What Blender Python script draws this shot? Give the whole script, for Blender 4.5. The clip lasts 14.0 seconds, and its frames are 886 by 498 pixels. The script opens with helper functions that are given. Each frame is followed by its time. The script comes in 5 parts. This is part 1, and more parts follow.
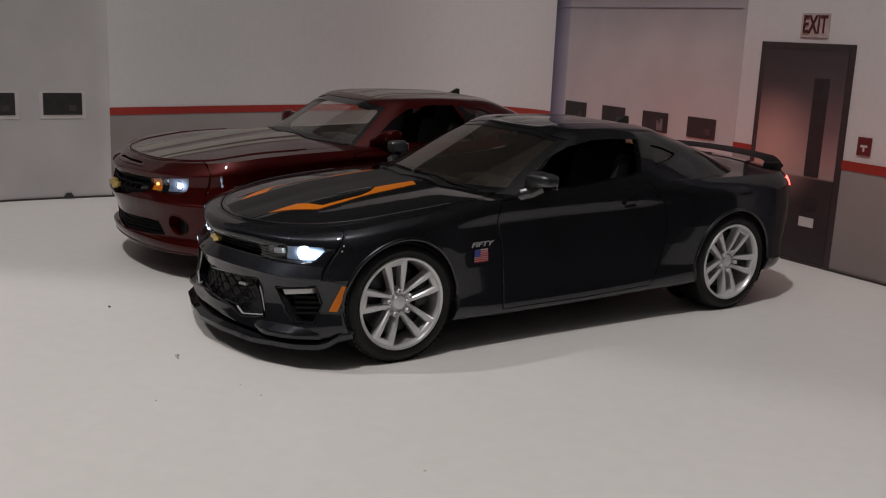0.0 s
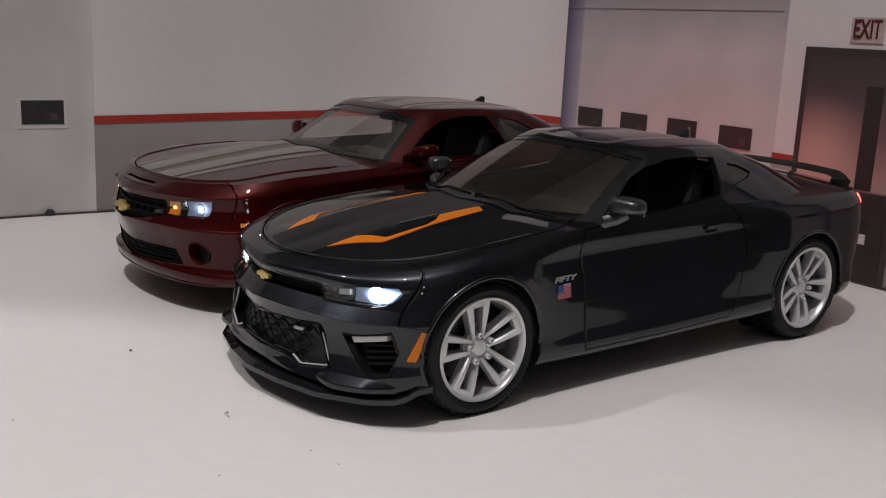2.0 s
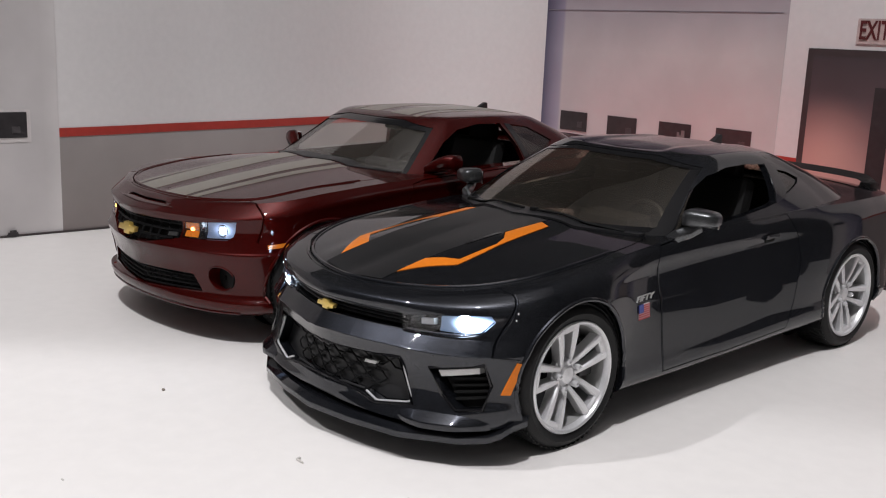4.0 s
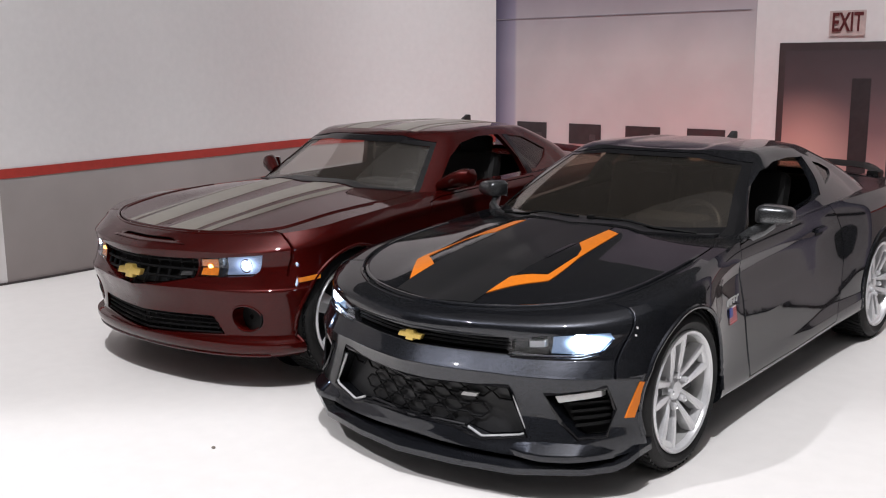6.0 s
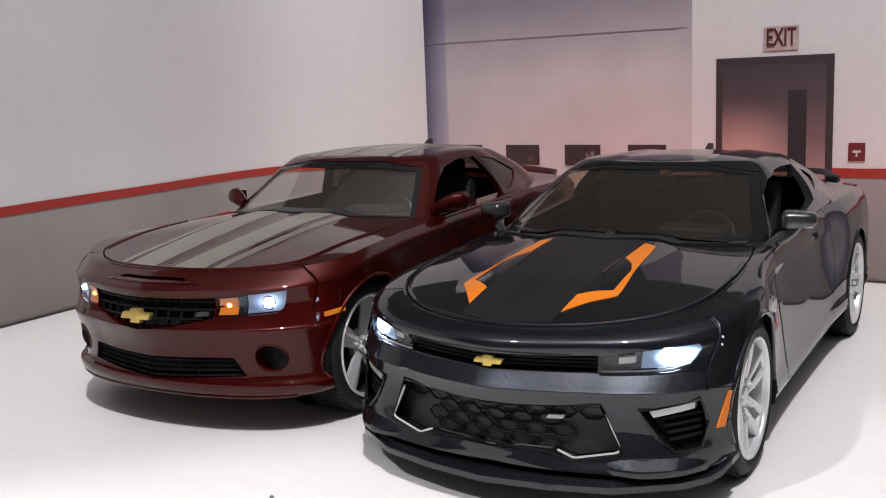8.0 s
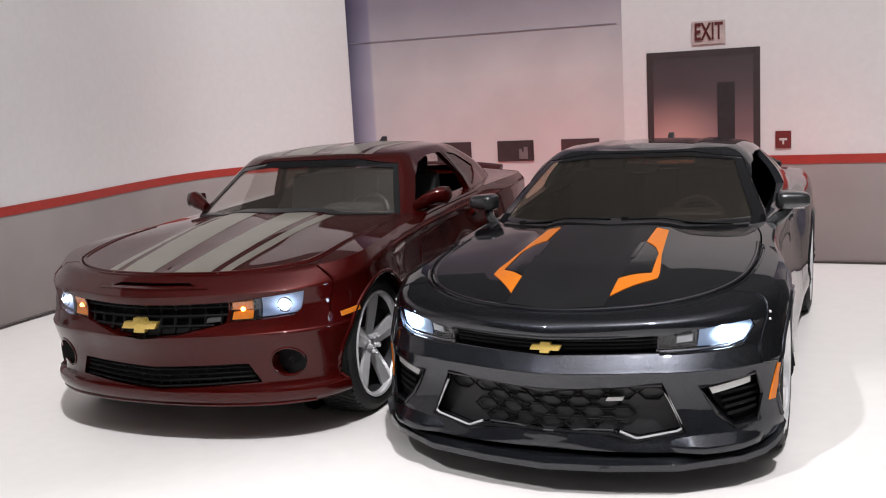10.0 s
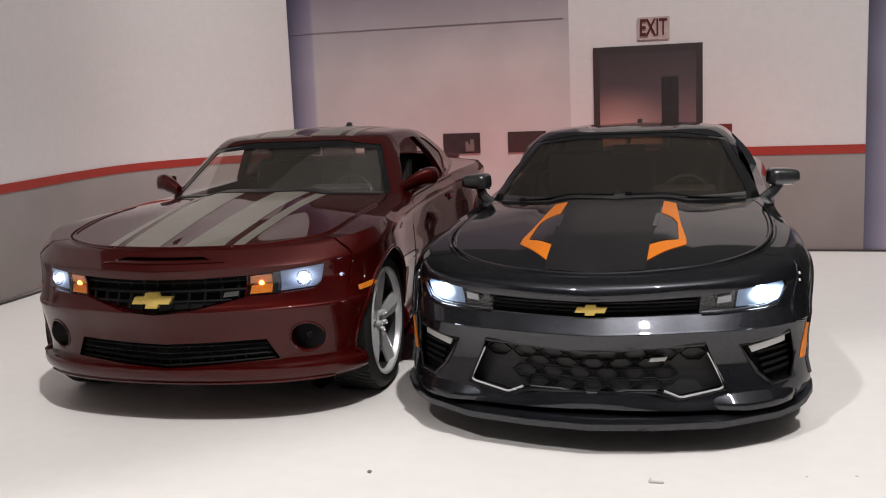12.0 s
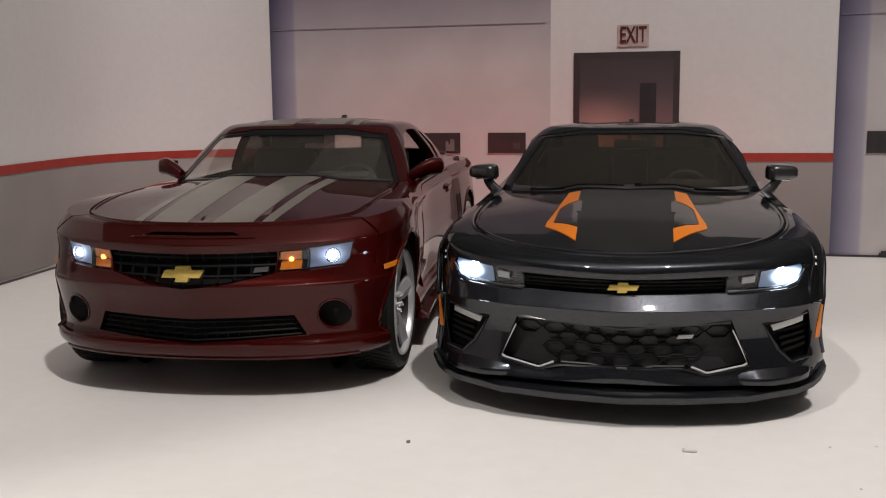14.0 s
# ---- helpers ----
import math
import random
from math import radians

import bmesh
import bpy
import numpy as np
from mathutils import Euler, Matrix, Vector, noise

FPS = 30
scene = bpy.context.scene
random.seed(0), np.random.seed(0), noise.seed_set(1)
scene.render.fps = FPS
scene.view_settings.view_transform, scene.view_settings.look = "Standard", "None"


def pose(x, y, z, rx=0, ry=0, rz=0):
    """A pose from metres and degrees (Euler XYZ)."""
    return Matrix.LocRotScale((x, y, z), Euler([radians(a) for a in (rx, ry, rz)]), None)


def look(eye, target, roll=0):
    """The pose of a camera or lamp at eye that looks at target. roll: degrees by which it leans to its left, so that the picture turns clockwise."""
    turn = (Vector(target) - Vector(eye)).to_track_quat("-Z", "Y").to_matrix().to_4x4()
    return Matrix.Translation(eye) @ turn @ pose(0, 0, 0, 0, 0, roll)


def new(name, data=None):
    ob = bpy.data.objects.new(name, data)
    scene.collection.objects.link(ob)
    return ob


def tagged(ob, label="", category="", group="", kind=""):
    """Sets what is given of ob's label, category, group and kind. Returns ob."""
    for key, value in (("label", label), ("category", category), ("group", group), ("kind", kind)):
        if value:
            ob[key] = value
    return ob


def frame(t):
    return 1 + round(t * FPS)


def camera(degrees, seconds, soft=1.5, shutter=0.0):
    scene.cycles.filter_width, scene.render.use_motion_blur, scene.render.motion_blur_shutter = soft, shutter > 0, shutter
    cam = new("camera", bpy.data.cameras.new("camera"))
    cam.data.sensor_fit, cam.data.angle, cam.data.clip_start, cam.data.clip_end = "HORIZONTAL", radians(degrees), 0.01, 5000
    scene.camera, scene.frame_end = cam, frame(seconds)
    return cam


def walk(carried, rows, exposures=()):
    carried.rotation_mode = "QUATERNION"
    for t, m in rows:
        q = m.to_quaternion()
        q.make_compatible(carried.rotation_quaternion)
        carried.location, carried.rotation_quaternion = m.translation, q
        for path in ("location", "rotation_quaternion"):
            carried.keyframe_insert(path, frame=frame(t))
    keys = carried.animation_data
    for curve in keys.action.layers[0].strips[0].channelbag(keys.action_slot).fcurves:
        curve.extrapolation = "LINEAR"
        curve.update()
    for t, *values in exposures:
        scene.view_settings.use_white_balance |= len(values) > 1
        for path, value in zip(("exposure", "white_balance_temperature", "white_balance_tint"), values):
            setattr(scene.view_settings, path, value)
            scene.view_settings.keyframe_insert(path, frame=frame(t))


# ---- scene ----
S = 1 / 18  # sizes are written at full scale; the cars and the printed garage are eighteenth scale
cam = camera(48.0, 14.0, soft=1.1)
PATH = [
    (0, (5.771, -4.299, 1.937), (4.136, -3.23, 1.508), 2.5),
    (0.5, (5.507, -4.362, 1.946), (3.887, -3.27, 1.517), 2.6),
    (1, (5.252, -4.428, 1.96), (3.65, -3.31, 1.528), 2.5),
    (1.5, (4.992, -4.497, 1.972), (3.407, -3.356, 1.54), 2.7),
    (2, (4.737, -4.534, 1.974), (3.171, -3.367, 1.541), 2.7),
    (2.5, (4.518, -4.624, 1.96), (2.974, -3.43, 1.523), 2.8),
    (3, (4.321, -4.73, 1.967), (2.803, -3.502, 1.534), 3.0),
    (5.5, (3.104, -5.298, 1.871), (1.794, -3.838, 1.481), 0.2),
    (6, (2.871, -5.375, 1.83), (1.604, -3.873, 1.459), -0.4),
    (6.5, (2.707, -5.458, 1.82), (1.491, -3.911, 1.461), -0.9),
    (7, (2.485, -5.584, 1.811), (1.326, -3.99, 1.47), -1.2),
    (9.5, (1.402, -6.139, 1.806), (0.579, -4.346, 1.482), -3.3),
    (10, (1.227, -6.205, 1.775), (0.464, -4.384, 1.451), -3.2),
    (10.5, (1.057, -6.298, 1.732), (0.353, -4.454, 1.408), -3.1),
    (11, (0.864, -6.369, 1.664), (0.219, -4.504, 1.338), -2.9),
    (11.5, (0.663, -6.413, 1.655), (0.083, -4.526, 1.337), -2.8),
    (12, (0.509, -6.466, 1.601), (-0.011, -4.56, 1.291), -2.4),
    (12.5, (0.386, -6.534, 1.584), (-0.088, -4.615, 1.277), -2.2),
    (13, (0.258, -6.616, 1.57), (-0.179, -4.687, 1.274), -1.9),
    (13.5, (0.151, -6.678, 1.526), (-0.258, -4.742, 1.237), -1.2),
    (14, (0.064, -6.712, 1.46), (-0.32, -4.77, 1.176), -0.6),
]
EXPOSURES = [(0.0, -0.58, 6750, 10), (1.5, -0.36, 6650, 10), (3.0, 0.0, 6500, 10), (5.5, 0.64, 6350, 10), (7.0, 0.54, 6350, 10), (9.5, 0.72, 6400, 10), (10.5, 0.74, 6480, 10), (11.5, 0.50, 6630, 10), (12.5, 0.32, 6850, 10), (14.0, 0.08, 6950, 10)]
walk(cam, [(t, look([S * v for v in eye], [S * v for v in target], roll)) for t, eye, target, roll in PATH], exposures=EXPOSURES)

# ---- world and lamps ----
world = bpy.data.worlds.new("room_air")
scene.world = world
world.use_nodes = True
world.node_tree.nodes["Background"].inputs[0].default_value = (1.0, 0.96, 0.97, 1)
world.node_tree.nodes["Background"].inputs[1].default_value = 0.12


def bulb(name, place, radius, watts, colour):
    data = bpy.data.lights.new(name, "POINT")
    data.shadow_soft_size, data.energy, data.color = radius, watts, colour
    ob = new(name, data)
    ob.location = place
    return ob


bulb("room_bulb", (0.36, -0.58, 1.38), 0.022, 44.0, (0.985, 0.965, 0.985))
# unseen second lamp; its cone edge is added to darken the left floor
data = bpy.data.lights.new("second_spot", "SPOT")
data.shadow_soft_size, data.energy, data.color, data.spot_size, data.spot_blend = 0.014, 12.0, (0.985, 0.965, 0.985), radians(70), 0.12
new("second_spot", data).matrix_world = look((-5.0 * S, -12.0 * S, 15.0 * S), (4.4 * S, -11.0 * S, 0.0))

# ---- materials ----
def material(name, base, rough=0.5, metal=0.0, coat=0.0, spec=0.5, vary=0.0, scale=400.0, bump=0.0, tint=None, bump_scale=None):
    """A principled surface whose colour varies at two scales, with fine relief."""
    m = bpy.data.materials.new(name)
    m.use_nodes = True
    nt = m.node_tree
    p = nt.nodes["Principled BSDF"]
    p.inputs["Base Color"].default_value = (*base, 1)
    p.inputs["Roughness"].default_value = rough
    p.inputs["Metallic"].default_value = metal
    p.inputs["Coat Weight"].default_value = coat
    p.inputs["Coat Roughness"].default_value = 0.03
    p.inputs["Specular IOR Level"].default_value = spec
    if vary or bump:
        co = nt.nodes.new("ShaderNodeTexCoord")
        fine = nt.nodes.new("ShaderNodeTexNoise")
        fine.inputs["Scale"].default_value, fine.inputs["Detail"].default_value = scale, 3
        broad = nt.nodes.new("ShaderNodeTexNoise")
        broad.inputs["Scale"].default_value, broad.inputs["Detail"].default_value = scale / 22, 4
        for n in (fine, broad):
            nt.links.new(co.outputs["Object"], n.inputs["Vector"])
        mix = nt.nodes.new("ShaderNodeMix")
        mix.inputs[0].default_value = 0.5
        nt.links.new(fine.outputs["Fac"], mix.inputs[2])
        nt.links.new(broad.outputs["Fac"], mix.inputs[3])
        if vary:
            ramp = nt.nodes.new("ShaderNodeMix")
            ramp.data_type = "RGBA"
            low = [c * (1 - vary) for c in base]
            high = tint or [min(1, c * (1 + vary)) for c in base]
            ramp.inputs[6].default_value, ramp.inputs[7].default_value = (*low, 1), (*high, 1)
            spread = nt.nodes.new("ShaderNodeMapRange")
            spread.inputs[1].default_value, spread.inputs[2].default_value = 0.3, 0.7
            nt.links.new(mix.outputs[0], spread.inputs[0])
            nt.links.new(spread.outputs[0], ramp.inputs[0])
            nt.links.new(ramp.outputs[2], p.inputs["Base Color"])
        if bump:
            b = nt.nodes.new("ShaderNodeBump")
            b.inputs["Strength"].default_value, b.inputs["Distance"].default_value = bump, 0.0003
            nt.links.new(fine.outputs["Fac"], b.inputs["Height"])
            nt.links.new(b.outputs[0], p.inputs["Normal"])
    return m


def glowing(name, colour, strength):
    m = material(name, (0.8, 0.8, 0.8), 0.3)
    p = m.node_tree.nodes["Principled BSDF"]
    p.inputs["Emission Color"].default_value = (*colour, 1)
    p.inputs["Emission Strength"].default_value = strength
    return m


def lamp_glow(name, colour, strength, centre=0.5, spread=2.0):
    """The bulb's glow put into the bowl as emission, fading from middle to rim."""
    m = glowing(name, colour, strength)
    nt = m.node_tree
    nt.nodes["Principled BSDF"].inputs["Base Color"].default_value = (0.10, 0.11, 0.13, 1)
    co, flat, mid, far, fall, fade = (nt.nodes.new("ShaderNode" + n) for n in ("TexCoord", "VectorMath", "VectorMath", "VectorMath", "MapRange", "Math"))
    flat.operation, mid.operation, far.operation, fade.operation = "SUBTRACT", "MULTIPLY", "LENGTH", "POWER"
    flat.inputs[1].default_value, mid.inputs[1].default_value = (centre, 0.5, 0.5), (spread, 0, 1.7)
    nt.links.new(co.outputs["Generated"], flat.inputs[0])
    nt.links.new(flat.outputs[0], mid.inputs[0])
    nt.links.new(mid.outputs[0], far.inputs[0])
    nt.links.new(far.outputs["Value"], fall.inputs[0])
    fall.inputs[3].default_value, fall.inputs[4].default_value = 1.0, 0.0
    nt.links.new(fall.outputs[0], fade.inputs[0])
    fade.inputs[1].default_value = 2.6
    gain = nt.nodes.new("ShaderNodeMath")
    gain.operation = "MULTIPLY_ADD"
    gain.inputs[1].default_value, gain.inputs[2].default_value = strength, 0.16
    nt.links.new(fade.outputs[0], gain.inputs[0])
    nt.links.new(gain.outputs[0], nt.nodes["Principled BSDF"].inputs["Emission Strength"])
    return m


def clear(name, colour, haze=0.03, gloss_share=0.08):
    """Thin glazing: tinted and see-through, with a gloss that grows at a slant."""
    m = bpy.data.materials.new(name)
    m.use_nodes = True
    nt = m.node_tree
    nt.nodes.remove(nt.nodes["Principled BSDF"])
    see, gloss, mix, slant, power, share = (nt.nodes.new("ShaderNode" + n) for n in ("BsdfTransparent", "BsdfGlossy", "MixShader", "LayerWeight", "Math", "Math"))
    see.inputs["Color"].default_value = (*colour, 1)
    gloss.inputs["Roughness"].default_value = 0.03
    power.operation, share.operation = "POWER", "MULTIPLY_ADD"
    power.inputs[1].default_value, share.inputs[1].default_value, share.inputs[2].default_value = 4.0, 0.5, gloss_share
    nt.links.new(slant.outputs["Facing"], power.inputs[0])
    nt.links.new(power.outputs[0], share.inputs[0])
    nt.links.new(share.outputs[0], mix.inputs[0])
    nt.links.new(see.outputs[0], mix.inputs[1])
    nt.links.new(gloss.outputs[0], mix.inputs[2])
    dust, veil = nt.nodes.new("ShaderNodeBsdfDiffuse"), nt.nodes.new("ShaderNodeMixShader")
    dust.inputs["Color"].default_value = (0.55, 0.47, 0.38, 1)
    veil.inputs[0].default_value = haze
    nt.links.new(mix.outputs[0], veil.inputs[1])
    nt.links.new(dust.outputs[0], veil.inputs[2])
    nt.links.new(veil.outputs[0], nt.nodes["Material Output"].inputs["Surface"])
    return m


def car_paint(name, flake, dark, rough, metal, coat, ior=1.48, blur=0.02, rare=1.0, tilt=0.16, cell=7000.0):
    """Clear-coated paint with fine metal flakes: each flake has its own tone and tilt under a smooth coat."""
    m = material(name, flake, rough, metal, coat, spec=0.2)
    nt = m.node_tree
    p = nt.nodes["Principled BSDF"]
    p.inputs["Coat Roughness"].default_value, p.inputs["Coat IOR"].default_value = blur, ior
    p.inputs["Specular Tint"].default_value = (*[min(1.0, 3 * c) for c in flake], 1)
    co, cells, tone, mix, bump, peel, wave = (nt.nodes.new("ShaderNode" + n) for n in ("TexCoord", "TexVoronoi", "SeparateColor", "Mix", "Bump", "TexNoise", "Bump"))
    cells.inputs["Scale"].default_value = cell
    nt.links.new(co.outputs["Object"], cells.inputs["Vector"])
    nt.links.new(cells.outputs["Color"], tone.inputs[0])
    mix.data_type = "RGBA"
    mix.inputs[6].default_value, mix.inputs[7].default_value = (*dark, 1), (*flake, 1)
    few = nt.nodes.new("ShaderNodeMath")
    few.operation = "POWER"
    few.inputs[1].default_value = rare
    nt.links.new(tone.outputs[0], few.inputs[0])
    nt.links.new(few.outputs[0], mix.inputs[0])
    nt.links.new(mix.outputs[2], p.inputs["Base Color"])
    bump.inputs["Strength"].default_value, bump.inputs["Distance"].default_value = tilt, 0.00004
    nt.links.new(tone.outputs[1], bump.inputs["Height"])
    nt.links.new(bump.outputs[0], p.inputs["Normal"])
    peel.inputs["Scale"].default_value, peel.inputs["Detail"].default_value = 160.0, 2
    nt.links.new(co.outputs["Object"], peel.inputs["Vector"])
    wave.inputs["Strength"].default_value, wave.inputs["Distance"].default_value = 0.03, 0.0003
    nt.links.new(peel.outputs["Fac"], wave.inputs["Height"])
    nt.links.new(wave.outputs[0], p.inputs["Coat Normal"])
    return m


GREY_PAINT = car_paint("grey_metallic_paint", (0.050, 0.054, 0.066), (0.007, 0.0076, 0.0094), 0.34, 0.85, 1.0, 1.53, 0.030, 1.7, 0.10, 13000.0)
# mirror caps: the body grey lightened to paint in the lamp's shine
LIT_GREY_PAINT = car_paint("lit_grey_metallic_paint", (0.17, 0.175, 0.18), (0.04, 0.042, 0.045), 0.30, 0.85, 0.85)
RED_PAINT = car_paint("red_metallic_paint", (0.068, 0.0034, 0.0024), (0.034, 0.0017, 0.0012), 0.44, 0.45, 1.0, 1.37)
SILVER_STRIPE = material("silver_stripe", (0.28, 0.260, 0.218), 0.40, 0.5, 0.3, vary=0.12, scale=2600.0)
BLACK_STRIPE = material("black_stripe", (0.007, 0.007, 0.0075), 0.45, 0.0, 0.1, spec=0.3, vary=0.3, scale=1500.0)
ORANGE = material("orange_decal", (0.66, 0.175, 0.009), 0.38, 0.0, 0.12, spec=0.3, vary=0.1, scale=900.0)
BLACK = material("black_plastic", (0.014, 0.014, 0.015), 0.42, vary=0.3, scale=1200.0, bump=0.1)
GLOSS_BLACK = material("gloss_black_trim", (0.007, 0.007, 0.008), 0.14, 0.0, 0.2, spec=0.35, vary=0.2, scale=1500.0)
MATT = material("matt_black_mesh", (0.007, 0.007, 0.0075), 0.5, spec=0.14, vary=0.3, scale=1200.0, bump=0.1)
GAP = material("gap_black", (0.005, 0.005, 0.005), 0.7, spec=0.18, vary=0.2, scale=900.0)
RUBBER = material("rubber", (0.010, 0.010, 0.010), 0.62, spec=0.3, vary=0.35, scale=1500.0, bump=0.25)
ALLOY = material("silver_alloy", (0.72, 0.72, 0.73), 0.32, 0.5, 0.2, vary=0.08, scale=1800.0)
STEEL = material("brake_steel", (0.20, 0.20, 0.20), 0.35, 0.9, vary=0.2, scale=900.0)
DISC = material("dull_brake_disc", (0.06, 0.06, 0.065), 0.4, 0.7, vary=0.2, scale=900.0)
CHROME = material("chrome", (0.75, 0.75, 0.76), 0.10, 1.0, vary=0.05, scale=900.0)
SATIN = material("satin_silver", (0.50, 0.50, 0.49), 0.40, 0.5, vary=0.1, scale=900.0)
GOLD = material("gold_badge", (0.70, 0.50, 0.13), 0.28, 0.7, 0.3, vary=0.15, scale=1500.0)
WING = material("wing_black", (0.006, 0.0055, 0.0055), 0.5, spec=0.2, vary=0.3, scale=1200.0)
CABIN = material("cabin_black", (0.007, 0.0068, 0.0065), 0.7, vary=0.3, scale=900.0, bump=0.2)
GLASS = clear("window_glass", (0.985, 0.975, 0.96), 0.020)
SIDE_GLASS = clear("dark_side_glass", (0.40, 0.38, 0.36), 0.006)
SMOKED = clear("smoked_glass", (0.76, 0.70, 0.61), 0.011, 0.10)
LENS = clear("lamp_lens", (0.97, 0.98, 1.0), 0.004, 0.025)
AMBER = material("amber_lens", (0.75, 0.22, 0.02), 0.2, 0.0, 0.5, vary=0.15, scale=900.0)
LAMP_WHITE = glowing("led_white", (0.72, 0.85, 1.0), 26.0)
LAMP_BEAM = [lamp_glow("lit_lamp_bowl", (0.42, 0.63, 1.0), 24.0, at, 1.9) for at in (0.66, 0.34)]
LAMP_PALE = lamp_glow("pale_lamp_bowl", (0.48, 0.63, 1.0), 2.6)
LAMP_AMBER = glowing("led_amber", (1.0, 0.45, 0.06), 4.0)
LAMP_RED = glowing("led_red", (1.0, 0.05, 0.04), 12.5)


# ---- mesh helpers ----
def smooth_keys(keys):
    """A smooth curve through (x, value) keys."""
    xs, vs = np.array([k[0] for k in keys], float), np.array([k[1] for k in keys], float)
    d = np.diff(vs) / np.diff(xs)
    m = np.zeros(len(xs))
    m[1:-1] = np.where(d[1:] * d[:-1] > 0, 2 * d[1:] * d[:-1] / (d[1:] + d[:-1] + 1e-12), 0)
    m[0], m[-1] = d[0], d[-1]

    def value(x):
        x = min(max(x, xs[0]), xs[-1])
        i = min(max(int(np.searchsorted(xs, x)) - 1, 0), len(xs) - 2)
        h = xs[i + 1] - xs[i]
        t = (x - xs[i]) / h
        return float(vs[i] * (1 + 2 * t) * (1 - t) ** 2 + m[i] * h * t * (1 - t) ** 2 + vs[i + 1] * t * t * (3 - 2 * t) + m[i + 1] * h * t * t * (t - 1))

    return value


def rounded(*bms):
    """Several bmeshes joined in one."""
    out = bmesh.new()
    for b in bms:
        me = bpy.data.meshes.new("t")
        b.to_mesh(me)
        out.from_mesh(me)
        bpy.data.meshes.remove(me)
    return out


def mirrored(b):
    c = b.copy()
    for v in c.verts:
        v.co.x = -v.co.x
    bmesh.ops.reverse_faces(c, faces=c.faces)
    return c


def moved(b, m):
    bmesh.ops.transform(b, matrix=m, verts=b.verts)
    return b


def box(x0, x1, y0, y1, z0, z1, bevel=0.0, seg=2):
    b = bmesh.new()
    bmesh.ops.create_cube(b, size=1)
    for v in b.verts:
        v.co = Vector(((x0 + x1) / 2 + v.co.x * (x1 - x0), (y0 + y1) / 2 + v.co.y * (y1 - y0), (z0 + z1) / 2 + v.co.z * (z1 - z0)))
    if bevel:
        bmesh.ops.bevel(b, geom=list(b.edges), offset=bevel, segments=seg, affect="EDGES", profile=0.6)
    return b


def prism(poly, axis, lo, hi, bevel=0.0):
    """A polygon pulled along an axis. poly is in (y, z), (x, z) or (x, y) for the axes x, y and z."""
    b = bmesh.new()

    def at(p, d):
        return {"x": (d, p[0], p[1]), "y": (p[0], d, p[1]), "z": (p[0], p[1], d)}[axis]

    low, high = [b.verts.new(at(p, lo)) for p in poly], [b.verts.new(at(p, hi)) for p in poly]
    b.faces.new(low), b.faces.new(high)
    for i in range(len(poly)):
        j = (i + 1) % len(poly)
        b.faces.new((low[i], low[j], high[j], high[i]))
    bmesh.ops.recalc_face_normals(b, faces=b.faces)
    if bevel:
        bmesh.ops.bevel(b, geom=list(b.edges), offset=bevel, segments=2, affect="EDGES", profile=0.6)
    return b


def lathe(profile, axis_steps=48, closed=True):
    """A profile of (x, radius) turned round the x axis."""
    b = bmesh.new()
    rings = []
    for k in range(axis_steps):
        a = 2 * math.pi * k / axis_steps
        rings.append([b.verts.new((x, r * math.cos(a), r * math.sin(a))) for x, r in profile])
    n = len(profile)
    for k in range(axis_steps):
        p, q = rings[k], rings[(k + 1) % axis_steps]
        for i in range(n if closed else n - 1):
            j = (i + 1) % n
            b.faces.new((p[i], p[j], q[j], q[i]))
    bmesh.ops.recalc_face_normals(b, faces=b.faces)
    return b


def tube(points, radius, sides=8, closed=False, flat=1.0):
    """A round bar along points."""
    b = bmesh.new()
    pts = [Vector(p) for p in points]
    n = len(pts)
    rings = []
    for i, p in enumerate(pts):
        a = pts[i - 1] if i or closed else p
        c = pts[(i + 1) % n] if i < n - 1 or closed else p
        along = (c - a).normalized()
        side = along.cross(Vector((0.02, 0.03, 1))).normalized()
        up = side.cross(along)
        rings.append([b.verts.new(p + side * radius * math.cos(t) + up * radius * flat * math.sin(t)) for t in (2 * math.pi * k / sides for k in range(sides))])
    for i in range(n if closed else n - 1):
        p, q = rings[i], rings[(i + 1) % n]
        for k in range(sides):
            b.faces.new((p[k], p[(k + 1) % sides], q[(k + 1) % sides], q[k]))
    if not closed:
        b.faces.new(rings[0][::-1]), b.faces.new(rings[-1])
    bmesh.ops.recalc_face_normals(b, faces=b.faces)
    return b


def temp_object(b):
    me = bpy.data.meshes.new("t")
    b.to_mesh(me)
    return new("t", me)


def csg(a, b, op="DIFFERENCE"):
    """a minus, or meeting, b."""
    oa, ob = temp_object(a), temp_object(b)
    for solver in ("MANIFOLD", "EXACT"):
        mod = oa.modifiers.new("cut", "BOOLEAN")
        mod.operation, mod.solver, mod.object = op, solver, ob
        got = bpy.data.meshes.new_from_object(oa.evaluated_get(bpy.context.evaluated_depsgraph_get()))
        oa.modifiers.clear()
        same = len(got.vertices) == len(a.verts) and len(got.polygons) == len(a.faces)
        if len(got.polygons) and not same:
            break
    out = bmesh.new()
    out.from_mesh(got)
    for o in (oa, ob):
        me = o.data
        bpy.data.objects.remove(o)
        bpy.data.meshes.remove(me)
    bpy.data.meshes.remove(got)
    return out


